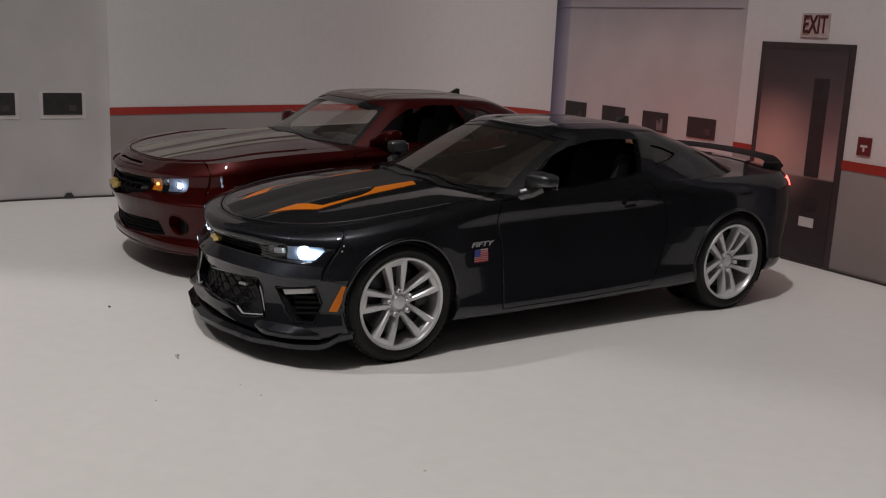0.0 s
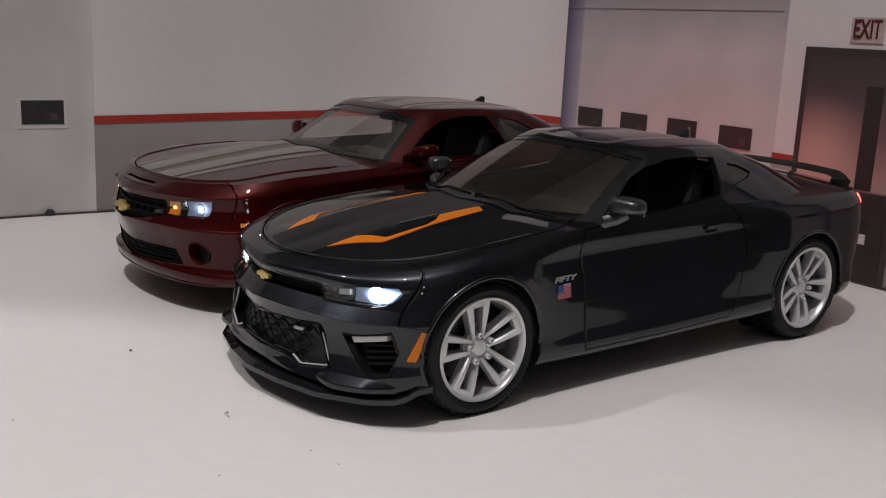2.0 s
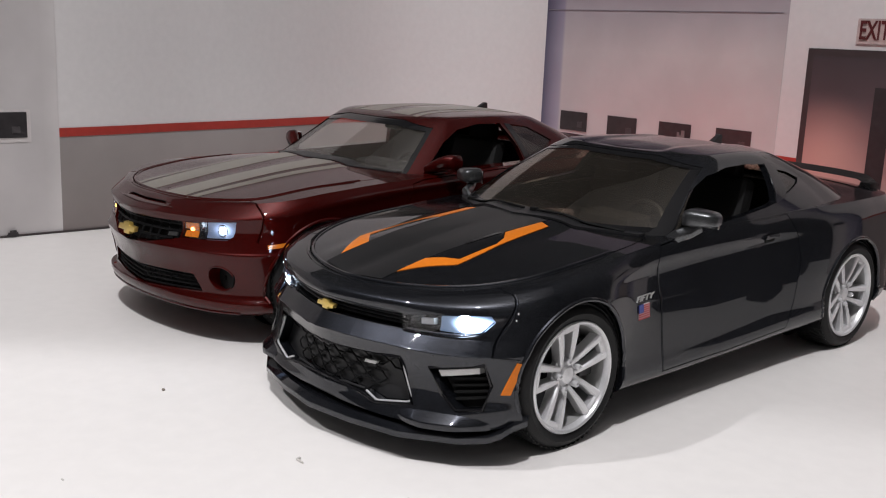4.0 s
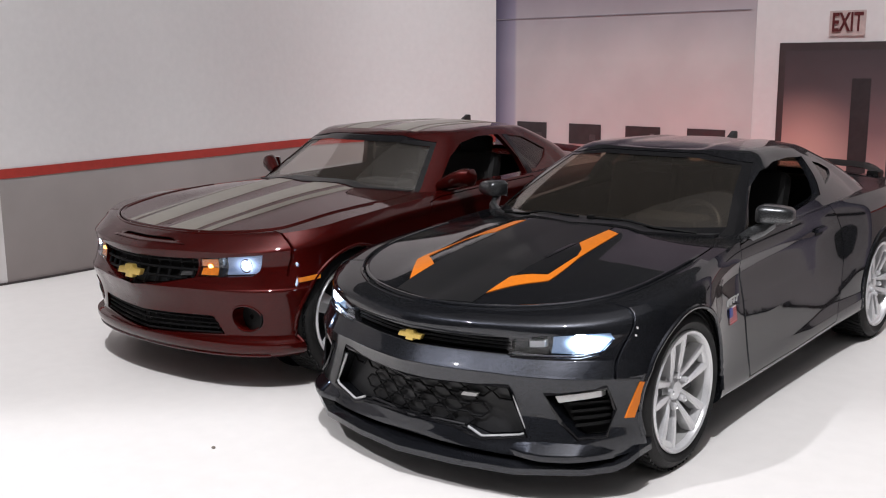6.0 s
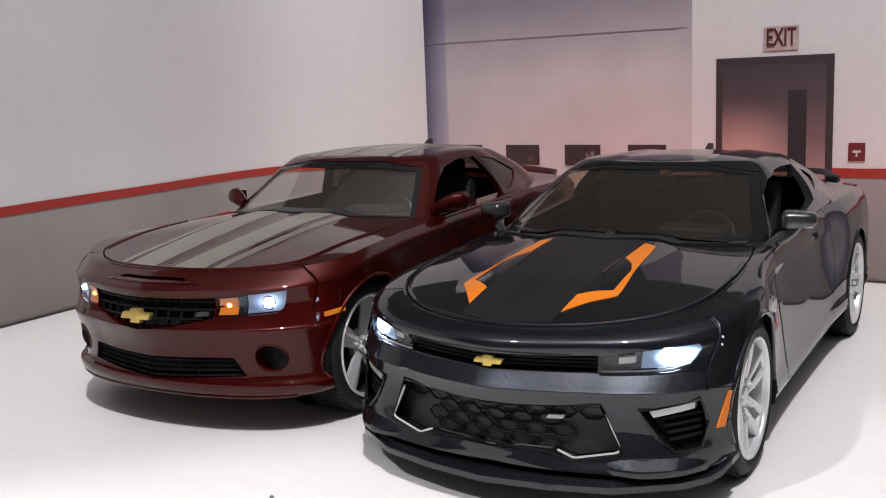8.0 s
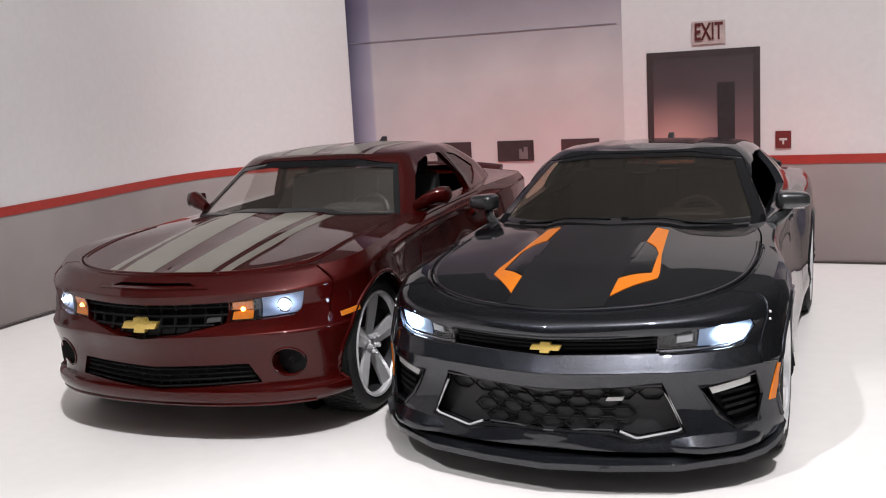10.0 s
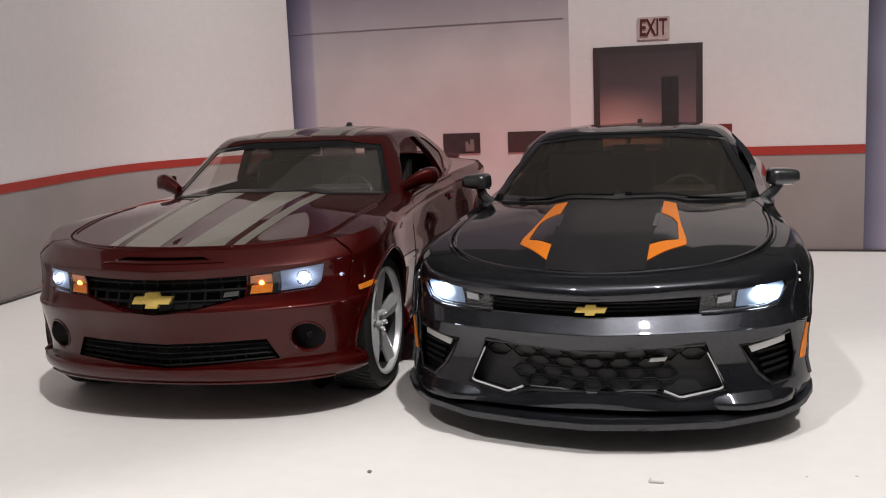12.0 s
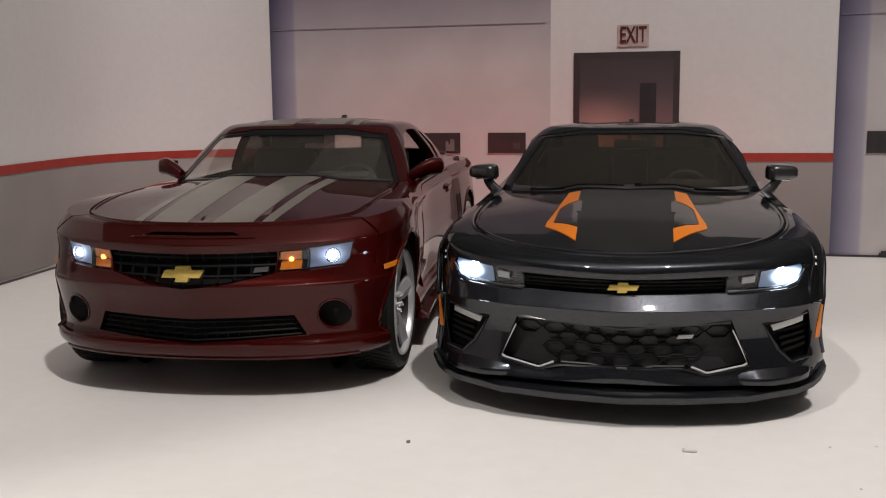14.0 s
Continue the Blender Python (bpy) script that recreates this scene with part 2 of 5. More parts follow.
def part(name, bm, mat, parent, label="", angle=34, scale=S):
    """One mesh object under a thing, or under a part; smooth but for its sharp edges."""
    bmesh.ops.remove_doubles(bm, verts=bm.verts, dist=1e-5)
    bmesh.ops.dissolve_degenerate(bm, edges=bm.edges, dist=1e-5)
    limit = radians(angle)
    for f in bm.faces:
        f.smooth = True
    for e in bm.edges:
        e.smooth = not (len(e.link_faces) == 2 and e.calc_face_angle(0) > limit)
    if scale != 1:
        bmesh.ops.scale(bm, vec=(scale,) * 3, verts=bm.verts)
    me = bpy.data.meshes.new(name)
    bm.to_mesh(me)
    bm.free()
    me.materials.append(mat)
    ob = new(name, me)
    ob.parent = parent
    if label:
        ob["label"] = label
    return ob


def thing(name, label, category, m, group="", kind=""):
    ob = new(name)
    ob.empty_display_size = 0.02
    ob.matrix_world = m
    return tagged(ob, label, category, group, kind)


def sheet(poly, cell):
    """A flat polygon cut into cells."""
    b = bmesh.new()
    if sum(poly[i - 1][0] * poly[i][1] - poly[i][0] * poly[i - 1][1] for i in range(len(poly))) < 0:
        poly = poly[::-1]
    b.faces.new([b.verts.new((p[0], p[1], 0)) for p in poly])
    b.normal_update()
    bmesh.ops.triangulate(b, faces=b.faces, ngon_method="EAR_CLIP")
    for ax in (0, 1):
        lo, hi = min(p[ax] for p in poly), max(p[ax] for p in poly)
        for k in range(1, int((hi - lo) / cell) + 1):
            no = Vector((1, 0, 0)) if ax == 0 else Vector((0, 1, 0))
            at = no * (lo + k * cell)
            bmesh.ops.bisect_plane(b, geom=list(b.verts) + list(b.edges) + list(b.faces), plane_co=at, plane_no=no, dist=1e-6)
    return b


def grown(poly, d):
    """A polygon pushed outwards by d (inwards: minus)."""
    area = sum(poly[i - 1][0] * poly[i][1] - poly[i][0] * poly[i - 1][1] for i in range(len(poly)))
    s = 1 if area > 0 else -1
    out = []
    for i, p in enumerate(poly):
        a, c = Vector(poly[i - 1]), Vector(poly[(i + 1) % len(poly)])
        p = Vector(p)
        e1, e2 = (p - a).normalized(), (c - p).normalized()
        n1, n2 = Vector((e1.y, -e1.x)) * s, Vector((e2.y, -e2.x)) * s
        n = n1 + n2
        n = n / max(n.dot(n1), 0.35)
        out.append(tuple(p + n * d))
    return out


def curved(poly, n=5):
    """A closed smooth line through a polygon's corners."""
    out = []
    k = len(poly)
    for i in range(k):
        p0, p1, p2, p3 = (Vector(poly[(i + d) % k]) for d in (-1, 0, 1, 2))
        for s in range(n):
            t = s / n
            out.append(tuple(0.5 * (2 * p1 + (p2 - p0) * t + (2 * p0 - 5 * p1 + 4 * p2 - p3) * t * t + (3 * p1 - p0 - 3 * p2 + p3) * t ** 3)))
    return out


def flip(poly):
    return [(-p[0], p[1]) for p in poly]


WAYS = {"front": (0, 1, 0), "rear": (0, -1, 0), "top": (0, 0, -1), "left": (-1, 0, 0), "right": (1, 0, 0)}


def drape(poly, way, tree, out, inn, cell=0.05):
    """A slab that follows the surface: poly is in (x, z), (x, y) or (y, z), and lies out above and inn below the surface."""
    b = sheet(poly, cell)
    d = Vector(WAYS[way])
    top, low = {}, {}
    c = bmesh.new()
    hits = {}
    for v in b.verts:
        a, e = v.co.x, v.co.y
        base = {"front": (a, 0, e), "rear": (a, 0, e), "top": (a, e, 0), "left": (0, a, e), "right": (0, a, e)}[way]
        start = Vector(base) - d * 4
        hit = tree.ray_cast(start, d)[0]
        if hit is None:
            hit = tree.find_nearest(Vector(base) - d * 2.2)[0]
            hit = Vector(base) + d * (hit.dot(d) - Vector(base).dot(d))
        hits[v] = hit
    for v in b.verts:
        top[v], low[v] = c.verts.new(hits[v] - d * out), c.verts.new(hits[v] + d * inn)
    for f in b.faces:
        c.faces.new([top[v] for v in f.verts])
        c.faces.new([low[v] for v in reversed(f.verts)])
    for e in b.edges:
        if len(e.link_faces) == 1:
            v, w = e.verts
            c.faces.new((top[v], top[w], low[w], low[v]))
    b.free()
    bmesh.ops.recalc_face_normals(c, faces=c.faces)
    return c


def tree_of(b):
    from mathutils.bvhtree import BVHTree
    return BVHTree.FromBMesh(b)


def stroke(path, width):
    """A polygon round an open path."""
    left, right = [], []
    for i, p in enumerate(path):
        a, c = Vector(path[max(i - 1, 0)]), Vector(path[min(i + 1, len(path) - 1)])
        n = (c - a).normalized()
        n = Vector((-n.y, n.x)) * width / 2
        left.append(tuple(Vector(p) + n)), right.append(tuple(Vector(p) - n))
    return left + right[::-1]


def shell(levels, crown, bump=None, fronts=30, sides=56, rears=18, sub=4, tops=16):
    """A closed form from stacked plan contours: each level has front F, rear R, corner starts yf and yr, exponents nf and nr,
    half-width w(y) and height z(y). crown is the height along the centre line."""
    def contour(lv):
        pts = []
        wf, wr = lv["w"](lv["yf"]), lv["w"](lv["yr"])
        for i in range(fronts + 1):
            a = i / fronts * math.pi / 2
            x, y = wf * math.sin(a) ** (2 / lv["nf"]), lv["yf"] - (lv["yf"] - lv["F"]) * max(math.cos(a), 0) ** (2 / lv["nf"])
            pts.append((0.0 if i == 0 else x, y))
        for i in range(1, sides):
            y = lv["yf"] + (lv["yr"] - lv["yf"]) * i / sides
            pts.append((lv["w"](y), y))
        for i in range(rears + 1):
            a = (1 - i / rears) * math.pi / 2
            x, y = wr * math.sin(a) ** (2 / lv["nr"]), lv["yr"] + (lv["R"] - lv["yr"]) * max(math.cos(a), 0) ** (2 / lv["nr"])
            pts.append((0.0 if i == rears else x, y))
        vee = lv["vee"]
        ends = lv["F"] * 0.5 + lv["yf"] * 0.5
        return [Vector((x, y + (vee * (min(abs(x), 0.42) - 0.42) if y < ends else 0), lv["z"](x, y))) for x, y in pts]

    rings = [contour(lv) for lv in levels]
    cols = len(rings[0])
    grid = []
    for k in range(cols):
        col = [r[k] for r in rings]
        line = []
        for j in range(len(col) - 1):
            p0, p1, p2, p3 = col[max(j - 1, 0)], col[j], col[j + 1], col[min(j + 2, len(col) - 1)]
            for s in range(sub):
                t = s / sub
                line.append(0.5 * (2 * p1 + (p2 - p0) * t + (2 * p0 - 5 * p1 + 4 * p2 - p3) * t * t + (3 * p1 - p0 - 3 * p2 + p3) * t ** 3))
        edge = col[-1]
        line.append(edge.copy())
        f = k / (cols - 1)
        yc = rings[-1][0].y + 0.10 + (rings[-1][-1].y - rings[-1][0].y - 0.2) * (0.35 * f + 0.65 * (edge.y - rings[-1][0].y) / (rings[-1][-1].y - rings[-1][0].y))
        zc = crown(yc)
        for s in range(1, tops + 1):
            t = s / tops
            x, y = edge.x * (1 - t), edge.y + (yc - edge.y) * t
            z = edge.z + (zc - edge.z) * (1 - (1 - t) ** 2)
            line.append(Vector((x, y, z + (bump(x, y) * min(1, 3 * t) if bump else 0))))
        low = line[0]
        line.insert(0, Vector((0.0, low.y * 0.97, low.z)))
        grid.append(line)
    b = bmesh.new()
    for s in (1, -1):
        vs = [[b.verts.new((s * p.x, p.y, p.z)) for p in line] for line in grid]
        for k in range(cols - 1):
            for j in range(len(grid[0]) - 1):
                q = (vs[k][j], vs[k + 1][j], vs[k + 1][j + 1], vs[k][j + 1])
                b.faces.new(q if s == 1 else q[::-1])
    bmesh.ops.remove_doubles(b, verts=b.verts, dist=1e-4)
    bmesh.ops.dissolve_degenerate(b, edges=b.edges, dist=1e-5)
    bmesh.ops.recalc_face_normals(b, faces=b.faces)
    return b


# ---- the printed garage backdrop, the board and the room ----
def graded(name, stops, axis, lo, hi, rough=0.55, upper=None, glow=None):
    """A printed surface whose ink changes along an axis of the sheet, from lo to hi in full-scale metres.
    upper: two heights and the ink that the print blends in between them;
    glow: a place (x, z), a radius and the ink of a warm glow put into the print's colour."""
    m = material(name, (0.5, 0.5, 0.5), rough, vary=0.0, spec=0.35)
    nt = m.node_tree
    p = nt.nodes["Principled BSDF"]
    co, sep = nt.nodes.new("ShaderNodeTexCoord"), nt.nodes.new("ShaderNodeSeparateXYZ")
    span, ramp = nt.nodes.new("ShaderNodeMapRange"), nt.nodes.new("ShaderNodeValToRGB")
    span.inputs[1].default_value, span.inputs[2].default_value = lo * S, hi * S
    nt.links.new(co.outputs["Object"], sep.inputs[0])
    nt.links.new(sep.outputs["XYZ".index(axis)], span.inputs[0])
    nt.links.new(span.outputs[0], ramp.inputs[0])
    while len(ramp.color_ramp.elements) < len(stops):
        ramp.color_ramp.elements.new(0.5)
    for e, (at, colour) in zip(ramp.color_ramp.elements, stops):
        e.position, e.color = at, (*colour, 1)
    blot, mix = nt.nodes.new("ShaderNodeTexNoise"), nt.nodes.new("ShaderNodeMix")
    blot.inputs["Scale"].default_value, blot.inputs["Detail"].default_value = 26.0, 5
    nt.links.new(co.outputs["Object"], blot.inputs["Vector"])
    mix.data_type, mix.blend_type = "RGBA", "MULTIPLY"
    grey = nt.nodes.new("ShaderNodeMapRange")
    grey.inputs[1].default_value, grey.inputs[2].default_value, grey.inputs[3].default_value = 0.35, 0.7, 0.86
    nt.links.new(blot.outputs["Fac"], grey.inputs[0])
    mix.inputs[0].default_value = 1.0
    nt.links.new(ramp.outputs["Color"], mix.inputs[6])
    nt.links.new(grey.outputs[0], mix.inputs[7])
    last = mix.outputs[2]
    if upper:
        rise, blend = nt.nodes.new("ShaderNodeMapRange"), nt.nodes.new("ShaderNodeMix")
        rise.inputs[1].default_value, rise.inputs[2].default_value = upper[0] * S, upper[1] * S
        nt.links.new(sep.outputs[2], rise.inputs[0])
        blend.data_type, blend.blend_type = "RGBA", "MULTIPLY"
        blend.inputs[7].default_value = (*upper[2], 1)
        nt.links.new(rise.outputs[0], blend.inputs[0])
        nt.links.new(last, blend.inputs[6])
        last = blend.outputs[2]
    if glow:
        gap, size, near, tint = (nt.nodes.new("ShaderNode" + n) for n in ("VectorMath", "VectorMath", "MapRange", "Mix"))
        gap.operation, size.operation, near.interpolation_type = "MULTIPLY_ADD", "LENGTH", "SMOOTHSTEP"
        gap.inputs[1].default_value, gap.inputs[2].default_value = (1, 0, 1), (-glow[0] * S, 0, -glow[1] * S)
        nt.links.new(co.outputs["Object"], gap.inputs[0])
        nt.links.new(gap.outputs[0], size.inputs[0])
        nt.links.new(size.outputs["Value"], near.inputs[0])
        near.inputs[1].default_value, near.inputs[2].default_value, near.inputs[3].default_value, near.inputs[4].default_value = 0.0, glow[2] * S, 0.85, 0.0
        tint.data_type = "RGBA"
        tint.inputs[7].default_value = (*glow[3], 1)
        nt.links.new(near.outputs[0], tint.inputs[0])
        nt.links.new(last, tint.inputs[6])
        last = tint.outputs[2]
    nt.links.new(last, p.inputs["Base Color"])
    return m


WALL_INK = material("wall_print", (0.69, 0.668, 0.662), 0.5, vary=0.04, scale=300.0, spec=0.35)
LOW_INK = graded("low_wall_print", [(0.0, (0.245, 0.212, 0.203)), (1.0, (0.345, 0.312, 0.302))], "Z", 0.0, 0.9)
RED_INK = material("red_line_print", (0.36, 0.035, 0.025), 0.5, vary=0.15, scale=300.0)
DARK_INK = material("dark_print", (0.030, 0.026, 0.028), 0.5, vary=0.35, scale=260.0)
GLINT_INK = material("glint_print", (0.055, 0.05, 0.052), 0.5, vary=0.4, scale=300.0)
REFLECTION_INK = material("reflection_print", (0.15, 0.14, 0.14), 0.5, vary=0.2, scale=300.0)
SEAM_INK = material("seam_print", (0.22, 0.20, 0.23), 0.5, vary=0.2, scale=300.0)
BASE_INK = material("base_line_print", (0.045, 0.035, 0.035), 0.5, vary=0.2, scale=300.0)
FRAME_INK = material("door_frame_print", (0.048, 0.036, 0.037), 0.5, vary=0.2, scale=300.0)
PALE_INK = material("pale_print", (0.60, 0.56, 0.55), 0.5, vary=0.1, scale=300.0)
SIGN_INK = material("exit_sign_print", (0.50, 0.40, 0.38), 0.5, vary=0.25, scale=420.0)
LETTER_INK = material("exit_letter_print", (0.085, 0.012, 0.013), 0.5, vary=0.2, scale=300.0)
BOX_INK = material("alarm_box_print", (0.15, 0.020, 0.020), 0.5, vary=0.2, scale=300.0)


# printed reveal shade put into the ink: dark left edge, dimmer violet top
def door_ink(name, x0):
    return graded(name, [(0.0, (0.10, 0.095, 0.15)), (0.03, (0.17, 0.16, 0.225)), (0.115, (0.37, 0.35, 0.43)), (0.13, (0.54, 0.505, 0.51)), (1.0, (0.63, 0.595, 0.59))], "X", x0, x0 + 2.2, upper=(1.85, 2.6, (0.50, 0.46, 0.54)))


BOARD = material("white_board", (0.755, 0.732, 0.708), 0.42, vary=0.035, scale=160.0, bump=0.04, spec=0.4)
ROOM = material("room_wall_paint", (0.10, 0.098, 0.097), 0.8, vary=0.06, scale=20.0, bump=0.05)
CEILING = material("ceiling_paint", (0.72, 0.705, 0.69), 0.8, vary=0.05, scale=20.0)
TABLE = material("table_wood", (0.10, 0.07, 0.05), 0.5, vary=0.3, scale=60.0)

BEND = 1.3


def back_y(x):
    return 3.30 - 0.03 * x


def poster_path():
    """The sheet's line in plan: a straight left wing, a soft bend and the straight back."""
    pts = [(-5.25 + 0.028 * math.sin(2.3 * y + 0.6) * math.sin(1.1 * y), y) for y in np.linspace(-6.7, back_y(-5.25) - BEND, 40)]
    cx, cy = -5.25 + BEND, back_y(-5.25) - BEND
    for a in np.linspace(0, math.pi / 2, 14)[1:]:
        pts.append((cx - BEND * math.cos(a), cy + BEND * math.sin(a) - 0.03 * BEND * math.sin(a)))
    pts += [(x, back_y(x)) for x in np.linspace(cx + 0.25, 2.65, 20)]
    return [Vector(p) for p in pts]


LINE = poster_path()
RUN = [0.0]
for p, q in zip(LINE, LINE[1:]):
    RUN.append(RUN[-1] + (q - p).length)


def run_at_y(y):
    return y + 6.7


def run_at_x(x):
    for i in range(len(LINE) - 1):
        if LINE[i].x <= x <= LINE[i + 1].x and LINE[i].x > -5.2:
            return RUN[i] + (RUN[i + 1] - RUN[i]) * (x - LINE[i].x) / (LINE[i + 1].x - LINE[i].x)


def on_line(s, off):
    i = min(max(int(np.searchsorted(RUN, s)) - 1, 0), len(LINE) - 2)
    d = (LINE[i + 1] - LINE[i]).normalized()
    p = LINE[i] + d * (s - RUN[i])
    return p + Vector((d.y, -d.x)) * off


def print_piece(s0, s1, z0, z1, level, z_of=None):
    """A patch of the sheet between two runs and two heights; level counts the layers above the bare sheet."""
    b = bmesh.new()
    stops = [s0] + [r for r in RUN if s0 + 0.01 < r < s1 - 0.01] + [s1]
    front, back = 0.006 * level, 0.006 * level - (0.05 if level == 0 else 0.005)
    rows = []
    for s in stops:
        f, k = on_line(s, front), on_line(s, back)
        lift = z_of(s) if z_of else 0
        rows.append([b.verts.new((f.x, f.y, z0 + lift)), b.verts.new((f.x, f.y, z1 + lift)), b.verts.new((k.x, k.y, z1 + lift)), b.verts.new((k.x, k.y, z0 + lift))])
    for p, q in zip(rows, rows[1:]):
        for i in range(4):
            b.faces.new((p[i], p[(i + 1) % 4], q[(i + 1) % 4], q[i]))
    b.faces.new(rows[0]), b.faces.new(rows[-1][::-1])
    bmesh.ops.recalc_face_normals(b, faces=b.faces)
    return b


def swell(s):
    """The printed line climbs a little towards the bend and falls again."""
    return float(np.interp(s, [5.0, 9.0, 11.5, 15.5, 17.0], [-0.015, 0.03, 0.05, 0.0, 0.0]))


poster = tagged(part("backdrop", print_piece(0, RUN[-1], 0.002, 3.6, 0), WALL_INK, None), "curved printed paper backdrop of a white garage wall", "backdrop", kind="structure")
S_LEFT, S_A, S_B, S_C = run_at_y(-1.466), run_at_x(-3.766), run_at_x(-0.815), run_at_x(1.86)
for s0, s1 in ((S_LEFT, S_A), (S_B, run_at_x(-0.585)), (run_at_x(0.435), S_C)):
    part("printed_low_wall", print_piece(s0, s1, 0.02, 0.905, 1, swell), LOW_INK, poster, "printed grey lower wall")
    part("printed_red_line", print_piece(s0, s1, 0.905, 0.985, 2, swell), RED_INK, poster, "printed red line along the wall")
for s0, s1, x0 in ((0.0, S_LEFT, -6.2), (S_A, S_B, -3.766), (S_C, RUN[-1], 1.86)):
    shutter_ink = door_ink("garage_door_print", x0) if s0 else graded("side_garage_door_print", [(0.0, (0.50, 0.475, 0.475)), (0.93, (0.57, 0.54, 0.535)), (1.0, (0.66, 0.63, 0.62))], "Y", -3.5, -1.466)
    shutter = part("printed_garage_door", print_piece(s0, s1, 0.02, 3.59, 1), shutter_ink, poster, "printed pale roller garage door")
    for z in (2.26,):
        part("printed_door_seam", print_piece(s0 + 0.02, s1 - 0.05, z, z + 0.007, 2), SEAM_INK, shutter)
    if s0 == 0.0:
        windows = [(run_at_y(-1.75 - 0.665 * k - 0.39), run_at_y(-1.75 - 0.665 * k), 0.897, 1.125) for k in range(4)]
    else:
        first = -3.46 if s0 == S_A else 2.15
        windows = [(run_at_x(first + 0.672 * k), run_at_x(first + 0.672 * k + 0.385), 0.985, 1.19) for k in range(4 if s0 == S_A else 1)]
    for a, c, z0, z1 in windows:
        if s0 == 0.0:
            part("printed_window_trim", print_piece(a - 0.035, c + 0.035, z0 - 0.04, z1 + 0.02, 2), PALE_INK, shutter)
        part("printed_window", print_piece(a, c, z0, z1, 3), DARK_INK, shutter, "printed dark garage door window")
        part("printed_glint", print_piece(c - 0.13, c - 0.06, z0 + 0.04, z0 + 0.10, 4), GLINT_INK, shutter)
        if s0 == S_A and windows.index((a, c, z0, z1)) == 2:
            for u0, u1, v0, v1 in ((0.235, 0.325, 0.02, 0.09), (0.235, 0.262, 0.09, 0.12), (0.285, 0.325, 0.09, 0.14)):
                part("printed_glint", print_piece(a + u0, a + u1, z0 + v0, z0 + v1, 5), REFLECTION_INK, shutter, "printed pale reflection in the window")
for at in (run_at_y(-1.92), run_at_x(2.345)):
    for k, (w, z) in enumerate(((0.052, 0.03), (0.045, 0.05), (0.03, 0.068))):
        part("printed_floor_drain", print_piece(at - w, at + w, 0.01, z, 5 + k), DARK_INK, poster, "printed dark round drain at the foot of the door")
part("printed_base_line", print_piece(0, RUN[-1], 0.003, 0.022, 4), BASE_INK, poster, "dark line at the foot of the print")
XD0, XD1 = -0.585, 0.435
# warm glow on the door's left half is put into the printed colour
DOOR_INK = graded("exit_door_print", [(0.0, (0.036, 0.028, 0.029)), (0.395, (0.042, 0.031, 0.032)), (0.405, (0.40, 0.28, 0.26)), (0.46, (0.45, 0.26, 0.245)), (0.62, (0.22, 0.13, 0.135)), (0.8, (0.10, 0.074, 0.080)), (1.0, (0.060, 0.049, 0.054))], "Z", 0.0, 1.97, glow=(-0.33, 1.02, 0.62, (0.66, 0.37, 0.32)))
exit_door = part("printed_exit_door", print_piece(run_at_x(XD0), run_at_x(XD1), 0.022, 1.965, 2), FRAME_INK, poster, "printed brown steel exit door in a dark frame")
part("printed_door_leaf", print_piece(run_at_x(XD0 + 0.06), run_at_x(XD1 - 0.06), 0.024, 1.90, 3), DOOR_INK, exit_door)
part("printed_door_slot", print_piece(run_at_x(0.06), run_at_x(0.215), 0.80, 1.665, 4), DARK_INK, exit_door, "printed narrow dark door window")
part("printed_door_plate", print_piece(run_at_x(0.065), run_at_x(0.225), 0.345, 0.43, 4), PALE_INK, exit_door)
part("printed_door_recess", print_piece(run_at_x(0.075), run_at_x(0.225), 0.50, 0.60, 4), DARK_INK, exit_door)
part("printed_alarm_box", print_piece(run_at_x(0.565), run_at_x(0.70), 1.05, 1.205, 2), BOX_INK, poster, "printed dark red fire alarm box")
part("printed_alarm_mark", print_piece(run_at_x(0.60), run_at_x(0.665), 1.12, 1.14, 3), PALE_INK, poster)
part("printed_alarm_mark", print_piece(run_at_x(0.625), run_at_x(0.64), 1.085, 1.12, 3), PALE_INK, poster)
part("printed_exit_sign", print_piece(run_at_x(-0.165), run_at_x(0.135), 2.015, 2.222, 2), SIGN_INK, poster, "printed exit sign with red letters")


def lettering(name, text, size, mat, parent, m, stretch=1.0, depth=0.003, shear=0.0, bend=None, bold=0.012):
    """Raised letters as a mesh, in full-scale metres."""
    cu = bpy.data.curves.new(name, "FONT")
    cu.body, cu.size, cu.align_x, cu.align_y, cu.extrude, cu.shear = text, size, "CENTER", "CENTER", depth, shear
    cu.offset = size * bold
    ob = new("t", cu)
    me = bpy.data.meshes.new_from_object(ob.evaluated_get(bpy.context.evaluated_depsgraph_get()))
    bpy.data.objects.remove(ob)
    bpy.data.curves.remove(cu)
    b = bmesh.new()
    b.from_mesh(me)
    bpy.data.meshes.remove(me)
    bmesh.ops.scale(b, vec=(stretch, 1, 1), verts=b.verts)
    moved(b, m)
    if bend:
        for v in b.verts:
            v.co.x += bend(v.co)
    return part(name, b, mat, parent)


lettering("printed_exit_letters", "EXIT", 0.215, LETTER_INK, poster, pose(-0.015, back_y(0) - 0.016, 2.12, 90), stretch=0.58, bold=0.018)

